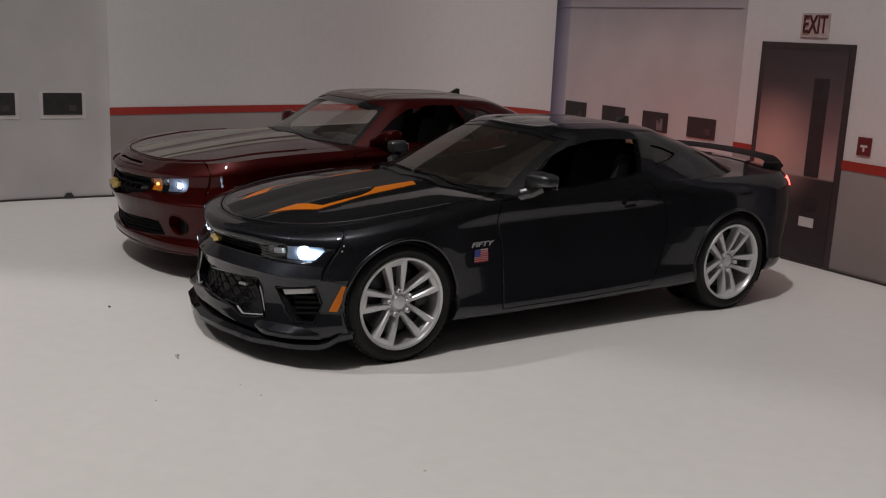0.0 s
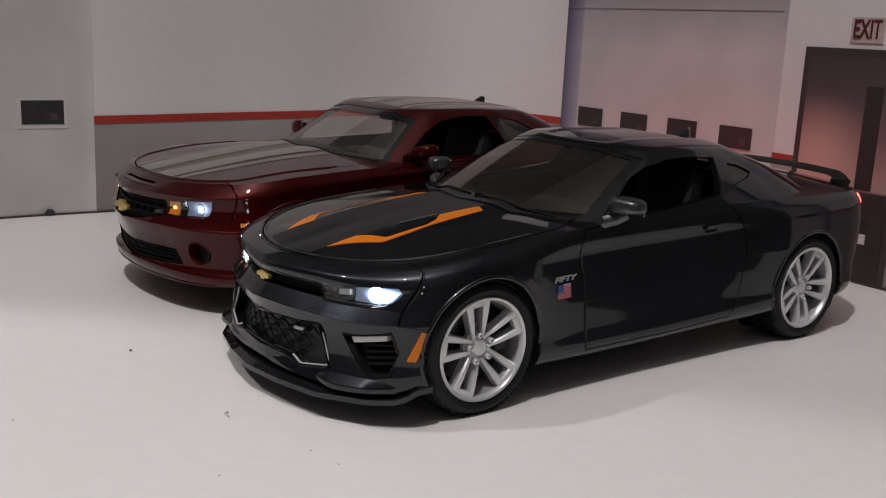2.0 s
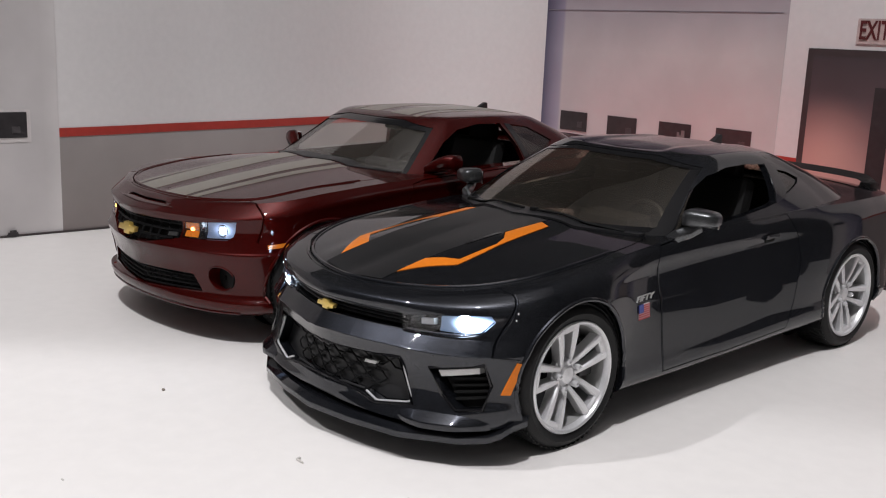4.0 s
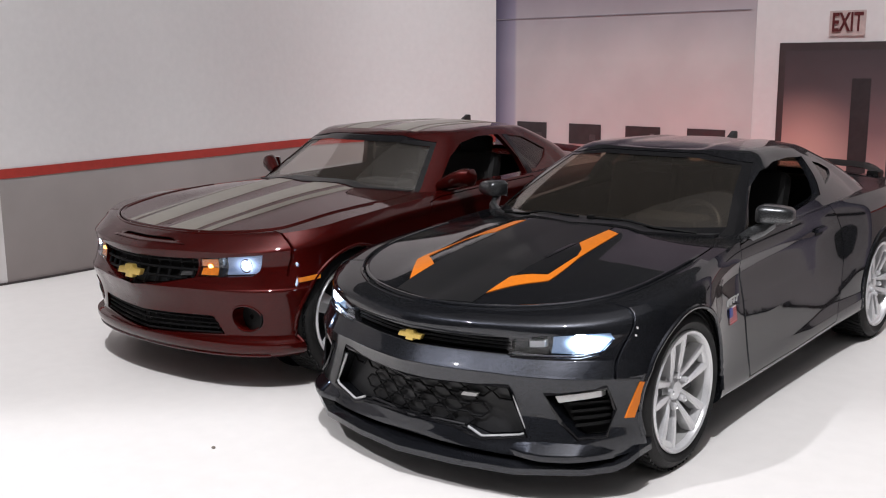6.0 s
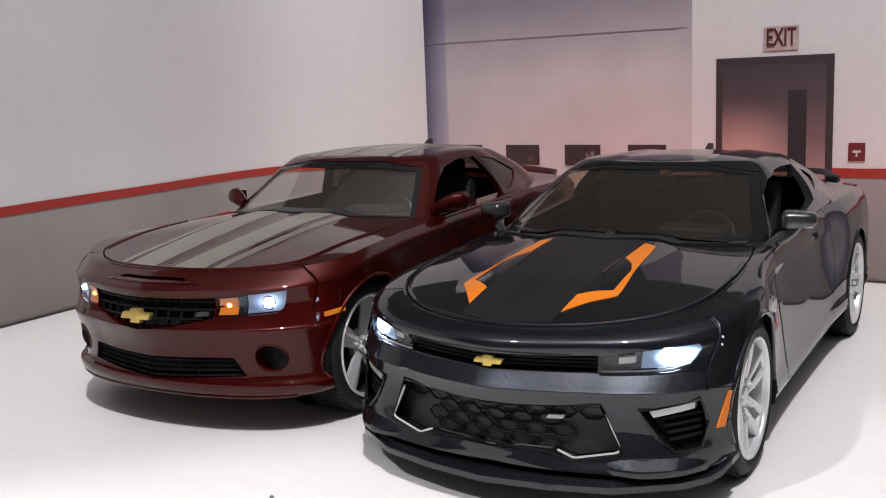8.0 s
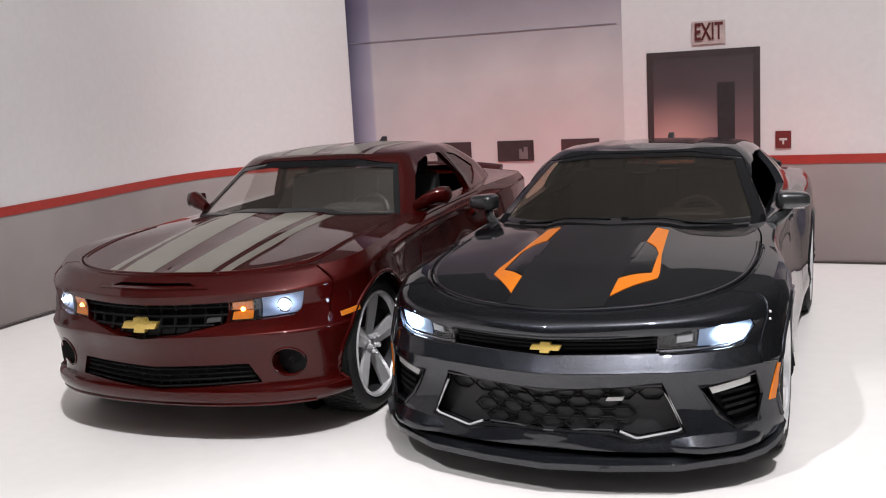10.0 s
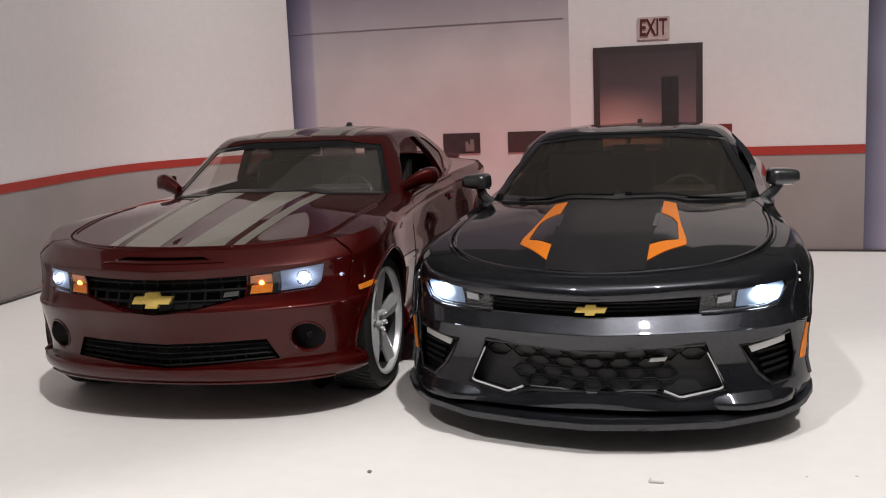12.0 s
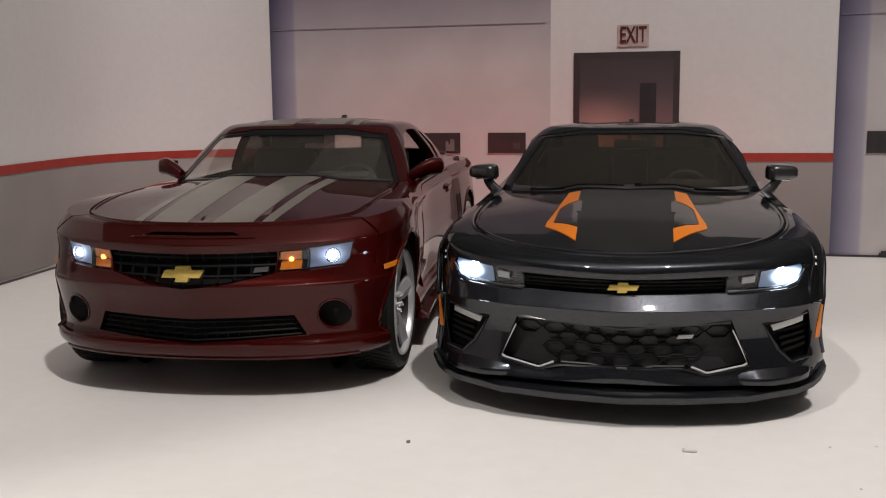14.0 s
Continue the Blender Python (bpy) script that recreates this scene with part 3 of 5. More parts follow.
# the board that the cars stand on, and the room round it
board = tagged(part("floor", box(-7.4, 4.6, -7.4, 4.4, -0.28, 0.0, 0.02), BOARD, None), "white painted board under the model cars", "floor", kind="structure")
for name, dims, mat in (
    ("room_floor", (-26, 26, -32, 18, -14.6, -14.0), TABLE),
    ("room_ceiling", (-26, 26, -32, 18, 35.0, 35.6), CEILING),
    ("wall_north", (-26, 26, 18, 18.6, -14.0, 35.0), ROOM),
    ("wall_south", (-26, 26, -32.6, -32, -14.0, 35.0), ROOM),
    ("wall_east", (26, 26.6, -32, 18, -14.0, 35.0), ROOM),
    ("wall_west", (-26.6, -26, -32, 18, -14.0, 35.0), ROOM),
):
    tagged(part(name, box(*dims), mat, None), "plain brown room floor" if name == "room_floor" else "plain painted room surface", name.split("_")[-1] if "room" in name else "wall", kind="structure")
table = thing("table", "brown wooden table under the white board", "table", pose(0, 0, 0))
part("tabletop", box(-9, 9, -11, 6, -1.0, -0.284, 0.05), TABLE, table)
for x in (-8.4, 8.4):
    for y in (-10.4, 5.4):
        part("leg", box(x - 0.4, x + 0.4, y - 0.4, y + 0.4, -14.0, -1.0, 0.05), TABLE, table)
# crumbs of dust on the board
DUST = material("dust_speck", (0.20, 0.17, 0.14), 0.9)
FLUFF = material("pale_fluff", (0.50, 0.48, 0.45), 0.9, vary=0.2, scale=900.0)
CRUMB = material("pale_crumb", (0.63, 0.60, 0.57), 0.9, vary=0.1, scale=900.0)
for k, (x, y, w, d) in enumerate([(-0.909, -2.622, 0.009, 0.008), (0.295, -2.547, 0.030, 0.004), (0.27, -2.535, 0.006, 0.012), (1.08, -2.348, 0.007, 0.004), (0.885, -2.385, 0.006, 0.005), (0.914, -2.858, 0.005, 0.006), (-0.16, -3.466, 0.009, 0.005), (2.274, -2.057, 0.006, 0.006)]):
    crumb = tagged(part("dust_speck", box(x - w, x + w, y - d, y + d, 0.0, 0.012 if k < 3 else 0.005, 0.004 if k < 3 else 0.002, 1), (DUST, FLUFF, FLUFF)[k] if k < 3 else CRUMB, None), "tiny pale crumb of dust on the white board" if k else "tiny brown speck of dust on the white board", "speck", group="specks on the board")


# ---- the cars ----
def key2(zs):
    f = smooth_keys(zs)
    return lambda x, y: f(y)


def level(F, R, inset, width, z, nf=2.4, nr=3.2, yf=-1.5, yr=1.7, tuck=0.0, vee=0.0):
    """tuck: how far the flank draws in between the wheels; vee: how far the nose runs to a point."""
    w = smooth_keys(width)
    t = smooth_keys([(-1.2, 0.0), (-0.65, tuck), (0.35, tuck), (1.08, 0.0)])
    return dict(F=F, R=R, nf=nf, nr=nr, yf=yf, yr=yr, w=lambda y: w(y) - inset - t(y), z=key2(z), vee=vee)


def wheel(name, parent, x, y, radius, rim_radius, width, side, spokes, tyre_label, seed):
    """A wheel hung on the car: tyre with tread blocks, barrel, spokes, hub, nuts and brake disc."""
    at = Matrix.Translation((x, y, radius)) @ Matrix.Diagonal((side, 1, 1, 1))

    def lay(b):
        moved(b, at)
        if side < 0:
            bmesh.ops.reverse_faces(b, faces=b.faces)
        return b

    h = width / 2
    r, q = radius, rim_radius
    tyre = lathe([(h - 0.025, q - 0.005), (h - 0.004, q + 0.012), (h + 0.006, (q + r) / 2), (h - 0.004, r - 0.022), (h - 0.022, r - 0.006), (h - 0.05, r), (-h + 0.05, r), (-h + 0.022, r - 0.006), (-h, r - 0.03), (-h, q), (-h + 0.03, q - 0.01)], 72)
    w = part(name, lay(tyre), RUBBER, parent, tyre_label)
    tread = bmesh.new()
    for k in range(64):
        for row in range(4):
            bk = box(-0.026, 0.026, -0.013, 0.013, -0.004, 0.004)
            moved(bk, pose(0, 0, 0, 360 * (k + 0.5 * (row % 2)) / 64) @ pose(-h + 0.045 + row * (width - 0.09) / 3, 0, r + 0.001, 0, 0, 18 if row < 2 else -18))
            me = bpy.data.meshes.new("t")
            bk.to_mesh(me)
            tread.from_mesh(me)
            bpy.data.meshes.remove(me)
            bk.free()
    tagged(part("tread", lay(tread), RUBBER, w), kind="stuff")
    barrel = lathe([(h - 0.028, q - 0.005), (h - 0.004, q + 0.006), (h + 0.004, q), (h - 0.002, q - 0.012), (h - 0.016, q - 0.019), (h - 0.03, q - 0.021), (h - 0.03, q - 0.006)], 72)
    rim = part("rim", lay(barrel), ALLOY, w, "silver alloy rim")
    part("barrel", lay(lathe([(h - 0.032, q - 0.006), (h - 0.032, q - 0.016), (-h + 0.04, q - 0.04), (-h + 0.04, q - 0.02)], 60)), SATIN if spokes == "forked" else DISC, w)
    face = h - 0.005

    def bar(a0, r0, w0, x0, a1, r1, w1, x1, thick=0.035, ridge=0.0):
        """A tapered spoke between two places in polar form."""
        p0, p1 = Vector((0, r0 * math.sin(a0), r0 * math.cos(a0))), Vector((0, r1 * math.sin(a1), r1 * math.cos(a1)))
        d = (p1 - p0).normalized()
        n = Vector((0, d.z, -d.y))
        b = bmesh.new()
        rows = []
        for t in (0, 0.33, 0.67, 1.0):
            p, ww, xx = p0.lerp(p1, t), w0 + (w1 - w0) * t, x0 + (x1 - x0) * t + 0.006 * math.sin(math.pi * t)
            rows.append([b.verts.new(p + n * ww * u + Vector((xx + v, 0, 0))) for u, v in (((-0.5, -thick), (-0.5, -ridge), (-0.46, 0.004 - ridge), (0.0, 0.0), (0.46, 0.004 - ridge), (0.5, -ridge), (0.5, -thick)) if ridge else ((-0.5, -thick), (-0.5, -0.008), (-0.3, 0.0), (0.3, 0.0), (0.5, -0.008), (0.5, -thick)))])
        for u, v in zip(rows, rows[1:]):
            for i in range(len(u)):
                b.faces.new((u[i], u[(i + 1) % len(u)], v[(i + 1) % len(u)], v[i]))
        b.faces.new(rows[0]), b.faces.new(rows[-1][::-1])
        bmesh.ops.recalc_face_normals(b, faces=b.faces)
        return b

    for k in range(5):
        a = 2 * math.pi * (k + seed) / 5
        if spokes == "forked":
            pieces = [bar(a - s * 0.52, 0.058, 0.022, face - 0.042, a - s * 0.212, q - 0.004, 0.046, face - 0.006, 0.060) for s in (-1, 1)]
            pieces.append(bar(a - 0.22, q - 0.024, 0.032, face - 0.012, a + 0.22, q - 0.024, 0.032, face - 0.012, 0.04))
        else:
            pieces = [bar(a, 0.045, 0.076, face - 0.040, a, q - 0.002, 0.130, face - 0.004, 0.035, ridge=0.022)]
        part("spoke", lay(rounded(*pieces)), ALLOY, w, angle=12)
        nut = lathe([(face - 0.07, 0.0001), (face - 0.07, 0.016), (face - 0.020, 0.016), (face - 0.013, 0.010), (face - 0.024, 0.006), (face - 0.024, 0.0001)], 12)
        r_nut = 0.074 if spokes == "forked" else 0.050
        moved(nut, pose(0.0, r_nut * math.sin(a + (0 if spokes == "forked" else 0.63)), r_nut * math.cos(a + (0 if spokes == "forked" else 0.63))))
        part("wheel_nut", lay(nut), ALLOY, w)
    part("hub", lay(lathe([(face - 0.09, 0.0001), (face - 0.09, 0.092), (face - 0.060, 0.092), (face - 0.050, 0.052), (face - 0.034, 0.040), (face - 0.030, 0.0001)], 28)), ALLOY, w)
    part("brake_disc", lay(lathe([(0.0, 0.06), (0.0, q - 0.07), (-0.02, q - 0.07), (-0.02, 0.06)], 40)), DISC, w)
    part("brake_caliper", lay(moved(box(-0.01, 0.05, -0.05, 0.05, -0.10, 0.10, 0.015), pose(0, (q - 0.09) * 0.95, 0.05))), BLACK, w)
    part("wheel_backing", lay(lathe([(-0.03, 0.0001), (-0.03, q - 0.03), (-0.05, q - 0.03), (-0.05, 0.0001)], 40)), GAP, w)
    return w


def body_forms(spec):
    lower = shell([level(**lv) for lv in spec["levels"]], smooth_keys(spec["crown"]), spec.get("bump"))
    cabin = [shell([level(**{**lv, "inset": lv["inset"] + d, "F": lv["F"] + f * d, "R": lv["R"] - f * d}) for lv in spec["cabin"]],
                   (lambda fn, dd: (lambda y: fn(y) - dd))(smooth_keys(spec["roof"]), d), spec.get("roof_bump"), fronts=24, sides=30, rears=16, tops=20)
             for d, f in ((0.0, 1.5), (0.045, 1.5), (0.010, 1.5), (0.022, 1.5), (0.004, 1.5))]
    return lower, cabin


def smoothed(path, n=5):
    """An open path with points put in between."""
    return [tuple(Vector(p).lerp(Vector(q), k / n)) for p, q in zip(path, path[1:]) for k in range(n)] + [path[-1]]


def build_car(name, label, where, spec):
    car = thing(name, label, "model car", where)
    paint = spec["paint"]
    lower, (cab, cab_in, pane_out, pane_in, band_out) = body_forms(spec)
    skin = tree_of(lower)
    gh = tree_of(cab)
    wb, rad = spec["wheelbase"], spec["radius"]
    # hollows: wheel wells, cabin, lamps and grilles
    cuts = []
    for y in (-wb / 2, wb / 2):
        for s in (1, -1):
            well = lathe([(0.58, 0.0001), (0.58, rad + 0.024), (1.3, rad + 0.024), (1.3, 0.0001)], 64, closed=False)
            bmesh.ops.remove_doubles(well, verts=well.verts, dist=0.001)
            moved(well, Matrix.Translation((0, y, rad + 0.005)) @ Matrix.Diagonal((s, 1, 1, 1)))
            if s < 0:
                bmesh.ops.reverse_faces(well, faces=well.faces)
            cuts.append(well)
    cuts.append(prism(spec["tub"], "z", 0.42, 1.6))
    body = csg(lower, rounded(*cuts))
    pockets = []
    for poly, way, depth in spec["pockets"]:
        pockets.append(drape(poly, way, skin, 0.3, depth, 0.04))
        if min(p[0] for p in poly) > 0:
            pockets.append(drape(flip(poly), way, skin, 0.3, depth, 0.04))
    for p in pockets:
        body = csg(body, p)
    # panels that open: bonnet and doors
    hood_line = curved(spec["hood"])
    hood_slab = drape(hood_line, "top", skin, 0.1, 0.05, 0.06)
    hood = csg(body, hood_slab, "INTERSECT")
    body = csg(body, drape(grown(hood_line, 0.009), "top", skin, 0.1, 0.05, 0.06))
    doors = []
    for way in ("left", "right"):
        slab = drape(spec["door"], way, skin, 0.1, 0.06, 0.06)
        doors.append(csg(body, slab, "INTERSECT"))
        body = csg(body, drape(grown(spec["door"], 0.006), way, skin, 0.1, 0.06, 0.06))
    edges = []
    for path, way in spec["seams"]:
        if way == "top":
            for f in (list, flip):
                body = csg(body, drape(stroke(f(path), 0.010), way, skin, 0.1, 0.018, 0.05))
        else:
            for w in ("left", "right"):
                body = csg(body, drape(stroke(path, 0.010), w, skin, 0.1, 0.018, 0.05))
                edges.append(tube([p for p in (on_skin(skin, w, y + 0.009, z, -0.004) for y, z in smoothed(path)) if abs(p.x) > 0.83], 0.006, 8))
    part("body", body, paint, car)
    for e in edges:
        part("fender_edge", e, paint, car)
    panel = part("hood", hood, paint, car)
    rim = [on_skin(skin, "top", x, y, -0.0055) for x, y in grown(hood_line, -0.010) if y < -1.0]
    first = max(range(len(rim)), key=lambda i: (rim[i - 1] - rim[i]).length)
    part("hood_edge", tube(rim[first:] + rim[:first], 0.012, 10), paint, panel)
    lip = [on_skin(skin, "top", x, y, -0.0045) for x, y in grown(hood_line, 0.017) if y < -1.0]
    part("panel_edge", tube(lip[first:] + lip[:first], 0.0095, 8), paint, car)
    door_parts = [part("door", d, paint, car) for d in doors]
    for leaf, way in zip(door_parts, ("left", "right")):
        front = [on_skin(skin, way, y + 0.006, z, -0.003) for y, z in smoothed(spec["door"][:3])]
        part("door_edge", tube(front, 0.0065, 8), paint, leaf)
    # roof and pillars, with the glass set a little below them
    frame_cut = [prism(p, "x", -1.4, 1.4) for p in spec["side_windows"]]
    frame_cut.append(prism(spec["windscreen"], "y", -1.6, spec["screen_end"]))
    frame_cut.append(prism(spec["rear_glass"], "y", spec["rear_start"], 2.4))
    roof = csg(cab, cab_in)
    for c in frame_cut:
        roof = csg(roof, c)
    part("roof", roof, paint, car, spec["roof_label"])
    panes = csg(pane_out, pane_in)
    glass = spec["glass"]
    windscreen = part("windscreen", csg(panes, frame_cut[-2], "INTERSECT"), glass, car, "clear windscreen")
    windscreen.visible_shadow = False
    band = csg(csg(csg(band_out, pane_out), frame_cut[-2], "INTERSECT"), prism(spec["clear_view"], "y", -2.0, 0.5))
    part("screen_band", band, GLOSS_BLACK, car, "black band round the windscreen")
    part("rear_window", csg(panes, frame_cut[-1], "INTERSECT"), glass, car)
    for p, n in zip(spec["side_windows"], spec["window_names"]):
        if n:
            for s in (1, -1):
                pane = csg(panes, prism(p, "x", min(0.2 * s, 1.4 * s), max(0.2 * s, 1.4 * s)), "INTERSECT")
                part(n, pane, SIDE_GLASS, car).visible_shadow = False
    for y in (-wb / 2, wb / 2):
        for s in (1, -1):
            liner = lathe([(0.56, rad + 0.021), (0.92, rad + 0.021), (0.92, rad + 0.015), (0.57, rad + 0.015), (0.57, 0.0001), (0.56, 0.0001)], 48, closed=False)
            moved(liner, Matrix.Translation((0, y, rad + 0.005)) @ Matrix.Diagonal((s, 1, 1, 1)))
            for f in [f for f in liner.faces if f.calc_center_median().z < 0.17]:
                liner.faces.remove(f)
            part("wheel_liner", liner, GAP, car)
            front = y < 0
            rim_line = []
            for k in range(41):
                a = radians(-14 + 208 * k / 40)
                yy, zz = y + (rad + 0.028) * math.cos(a), rad + 0.005 + (rad + 0.028) * math.sin(a)
                hit = skin.ray_cast(Vector((s * 3, yy, zz)), Vector((-s, 0, 0)))[0]
                if hit and zz > 0.22:
                    rim_line.append((hit.x - s * 0.004, yy, zz))
            part("wheel_arch", tube(rim_line, 0.013, 10), paint, car)
            wheel("front_wheel" if front else "rear_wheel", car, s * spec["track"], y, rad, spec["rim"], 0.25, s, spec["spokes"], "black rubber tyre with a silver alloy rim", (spec["phase"][0] if front else spec["phase"][1]) if s > 0 else 0.35)
    part("underbody", box(-0.62, 0.62, -wb / 2 - 0.30, wb / 2 + 0.5, 0.13, 0.2, 0.02), GAP, car)
    return car, skin, gh, door_parts


def on_skin(tree, way, a, e, lift=0.0):
    """The place on the surface that a straight look in that way meets."""
    d = Vector(WAYS[way])
    base = Vector({"front": (a, 0, e), "rear": (a, 0, e), "top": (a, e, 0), "left": (0, a, e), "right": (0, a, e)}[way])
    hit = tree.ray_cast(base - d * 4, d)[0]
    return (hit if hit else base) - d * lift


def decal(name, poly, way, tree, mat, parent, label="", out=0.004, inn=0.01, cell=0.04):
    return part(name, drape(poly, way, tree, out, inn, cell), mat, parent, label)


def side_mirror(car, paint, s, foot, head, size, droop=0.0):
    """A door mirror: shell, glass and arm."""
    (fx, fy, fz), (hx, hy, hz), (wx, wy, wz) = foot, head, size
    b = bmesh.new()
    bmesh.ops.create_icosphere(b, subdivisions=4, radius=1)
    for v in b.verts:
        x, y, z = (math.copysign(abs(c) ** 0.5, c) for c in v.co)
        f = x / 2 + 0.5
        y *= 0.4 if y > 0 else 1.0
        z *= 1.0 if z > 0 else 0.55
        v.co = Vector((x * wx / 2, y * wy / 2 * (1 - 0.25 * f) + 0.02 * f, z * wz / 2 * (1 - 0.28 * f) + 0.004 * f + droop * (0.5 - f)))
    moved(b, pose(hx, hy, hz, 0, 0, 8))
    glass = moved(box(-wx * 0.40, wx * 0.34, -0.006, 0.006, -wz * 0.32, wz * 0.30, 0.004, 1), pose(hx, hy + wy * 0.235, hz, 0, 0, 8))
    arm = tube([(fx - 0.05, fy, fz - 0.03), (fx - 0.01, fy + 0.015, fz + 0.008), (fx + 0.015, (fy + hy) / 2 + 0.01, (fz + hz) / 2 - 0.022), (hx - wx * 0.12, hy, hz - wz * 0.25)], 0.028, 10, flat=1.3)
    if s < 0:
        b, glass, arm = mirrored(b), mirrored(glass), mirrored(arm)
    m = part("mirror", b, paint, car, "painted door mirror")
    part("mirror_glass", glass, CHROME, m)
    part("mirror_arm", arm, paint, m)


def drop_mirror(car, paint, s, root, tip, high, deep):
    """A tear-shaped door mirror that grows out of the door, with its glass."""
    b = bmesh.new()
    rings = []
    root, tip = Vector(root), Vector(tip)
    for k in range(13):
        t = k / 12
        c = root.lerp(tip, t)
        c.z = root.z + (tip.z - root.z) * min(1, 1.5 * t) ** 0.8
        size = float(np.interp(t, [0, 0.15, 0.4, 0.7, 0.88, 0.96, 1.0], [0.62, 0.72, 0.92, 1.0, 0.97, 0.86, 0.4]))
        ring = []
        for j in range(20):
            a = 2 * math.pi * j / 20
            u, v = math.copysign(abs(math.cos(a)) ** 0.75, math.cos(a)), math.copysign(abs(math.sin(a)) ** 0.75, math.sin(a))
            ring.append(b.verts.new(c + Vector((0, (u if u < 0 else 0.5 * u) * deep * size, v * high * size))))
        rings.append(ring)
    for p, q in zip(rings, rings[1:]):
        for j in range(20):
            b.faces.new((p[j], p[(j + 1) % 20], q[(j + 1) % 20], q[j]))
    b.faces.new(rings[0]), b.faces.new(rings[-1][::-1])
    bmesh.ops.recalc_face_normals(b, faces=b.faces)
    mid = root.lerp(tip, 0.66)
    glass = moved(box(-0.055, 0.055, -0.005, 0.005, -high * 0.72, high * 0.72, 0.004, 1), pose(mid.x, mid.y + deep * 0.5, tip.z, 0, 0, 6))
    if s < 0:
        b, glass = mirrored(b), mirrored(glass)
    m = part("mirror", b, paint, car, "painted door mirror")
    part("mirror_glass", glass, CHROME, m)


def antenna(car, y, z):
    b = prism([(y - 0.10, z), (y + 0.06, z), (y + 0.055, z + 0.062), (y + 0.03, z + 0.066)], "x", -0.018, 0.018, 0.006)
    part("antenna_fin", b, BLACK, car, "black roof antenna fin")


def interior(car, dz):
    """Seats, dashboard, wheel and mirror, seen through the glass."""
    part("cabin_floor", box(-0.70, 0.70, -0.6, 1.15, 0.40, 0.43), CABIN, car)
    dash = prism([(-0.84, 0.62), (-0.34, 0.60), (-0.30, 0.80), (-0.42, 0.93 + dz), (-0.62, 0.925 + dz), (-0.80, 0.90 + dz)], "x", -0.66, 0.66, 0.03)
    d = part("dashboard", dash, CABIN, car)
    hump = moved(box(-0.19, 0.19, -0.11, 0.11, -0.05, 0.05, 0.045, 3), pose(0.36, -0.44, 0.95 + dz))
    part("gauge_hood", hump, CABIN, d)
    ring = tube([(0.36 + 0.155 * math.cos(a), -0.19 + 0.05 * math.sin(a), 0.885 + dz + 0.145 * math.sin(a)) for a in (2 * math.pi * k / 28 for k in range(28))], 0.017, 8, closed=True)
    sw = part("steering_wheel", ring, BLACK, car, "black steering wheel")
    part("wheel_boss", moved(box(-0.06, 0.06, -0.02, 0.02, -0.05, 0.05, 0.015), pose(0.36, -0.195, 0.885 + dz)), BLACK, sw)
    for a in (0, math.pi, -math.pi / 2):
        part("wheel_spoke", tube([(0.36, -0.195, 0.885 + dz), (0.36 + 0.15 * math.cos(a), -0.19 + 0.05 * math.sin(a), 0.885 + dz + 0.14 * math.sin(a))], 0.013, 6), SATIN, sw)
    for x in (0.36, -0.36):
        seat = part("seat", moved(box(-0.25, 0.25, -0.27, 0.27, -0.08, 0.08, 0.06, 3), pose(x, 0.18, 0.56)), CABIN, car)
        part("seat_back", moved(box(-0.24, 0.24, -0.075, 0.075, -0.34, 0.34, 0.06, 3), pose(x, 0.52, 0.82, -14)), CABIN, seat)
        part("head_rest", moved(box(-0.13, 0.13, -0.05, 0.05, -0.085, 0.085, 0.04, 3), pose(x, 0.64, 1.165 + dz * 0.6, -10)), CABIN, seat)
    bench = part("rear_seat", box(-0.62, 0.62, 0.86, 1.16, 0.5, 0.72, 0.06), CABIN, car)
    part("rear_seat_back", moved(box(-0.6, 0.6, -0.07, 0.07, -0.22, 0.22, 0.05), pose(0, 1.16, 0.86, -20)), CABIN, bench)
    part("inner_mirror", moved(box(-0.105, 0.105, -0.018, 0.018, -0.03, 0.03, 0.014), pose(0, 0.0, 1.2 + dz)), BLACK, car)
    part("mirror_stalk", tube([(0, 0.0, 1.2 + dz), (0, 0.03, 1.285 + dz)], 0.012, 6), BLACK, car)


def wipers(car, tree, spans, y_of):
    for x0, x1 in spans:
        pts = []
        for k in range(9):
            x = x0 + (x1 - x0) * k / 8
            p = on_skin(tree, "top", x, y_of(x))
            pts.append((p.x, p.y, p.z + 0.014 + 0.006 * math.sin(math.pi * k / 8)))
        w = part("wiper", tube(pts, 0.009, 6, flat=0.7), GAP, car, "black windscreen wiper")
        part("wiper_pivot", moved(box(-0.02, 0.02, -0.02, 0.02, -0.02, 0.015, 0.008), pose(*pts[0])), GAP, w)

# the grey car
GREY_W = [(-1.9, 0.968), (-1.5, 0.980), (-1.35, 0.978), (-0.9, 0.938), (-0.2, 0.92), (0.55, 0.925), (1.05, 0.948), (1.45, 0.958), (1.8, 0.94), (2.1, 0.91)]


def side_z(front, nose, fender, mid, haunch, tail):
    return [(-2.3, front), (-1.95, nose), (-1.4, fender), (-0.5, mid), (1.3, haunch), (2.2, tail)]


def grey_bump(x, y):
    """The raised middle of the bonnet."""
    a = max(0.0, min(1.0, (0.40 - abs(x)) / 0.12))
    f = max(0.0, min(1.0, (y + 2.1) / 0.5)) * max(0.0, min(1.0, (-0.4 - y) / 0.2))
    return 0.022 * a * a * (3 - 2 * a) * f


def lv(F, R, inset, zs, **more):
    return dict(F=F, R=R, inset=inset, width=GREY_W, z=side_z(*zs), **more)


def grey_roof(x, y):
    """A shallow channel along the roof between two low ridges."""
    a = max(0.0, min(1.0, (0.33 - abs(x)) / 0.07))
    return -0.013 * a * a * (3 - 2 * a)


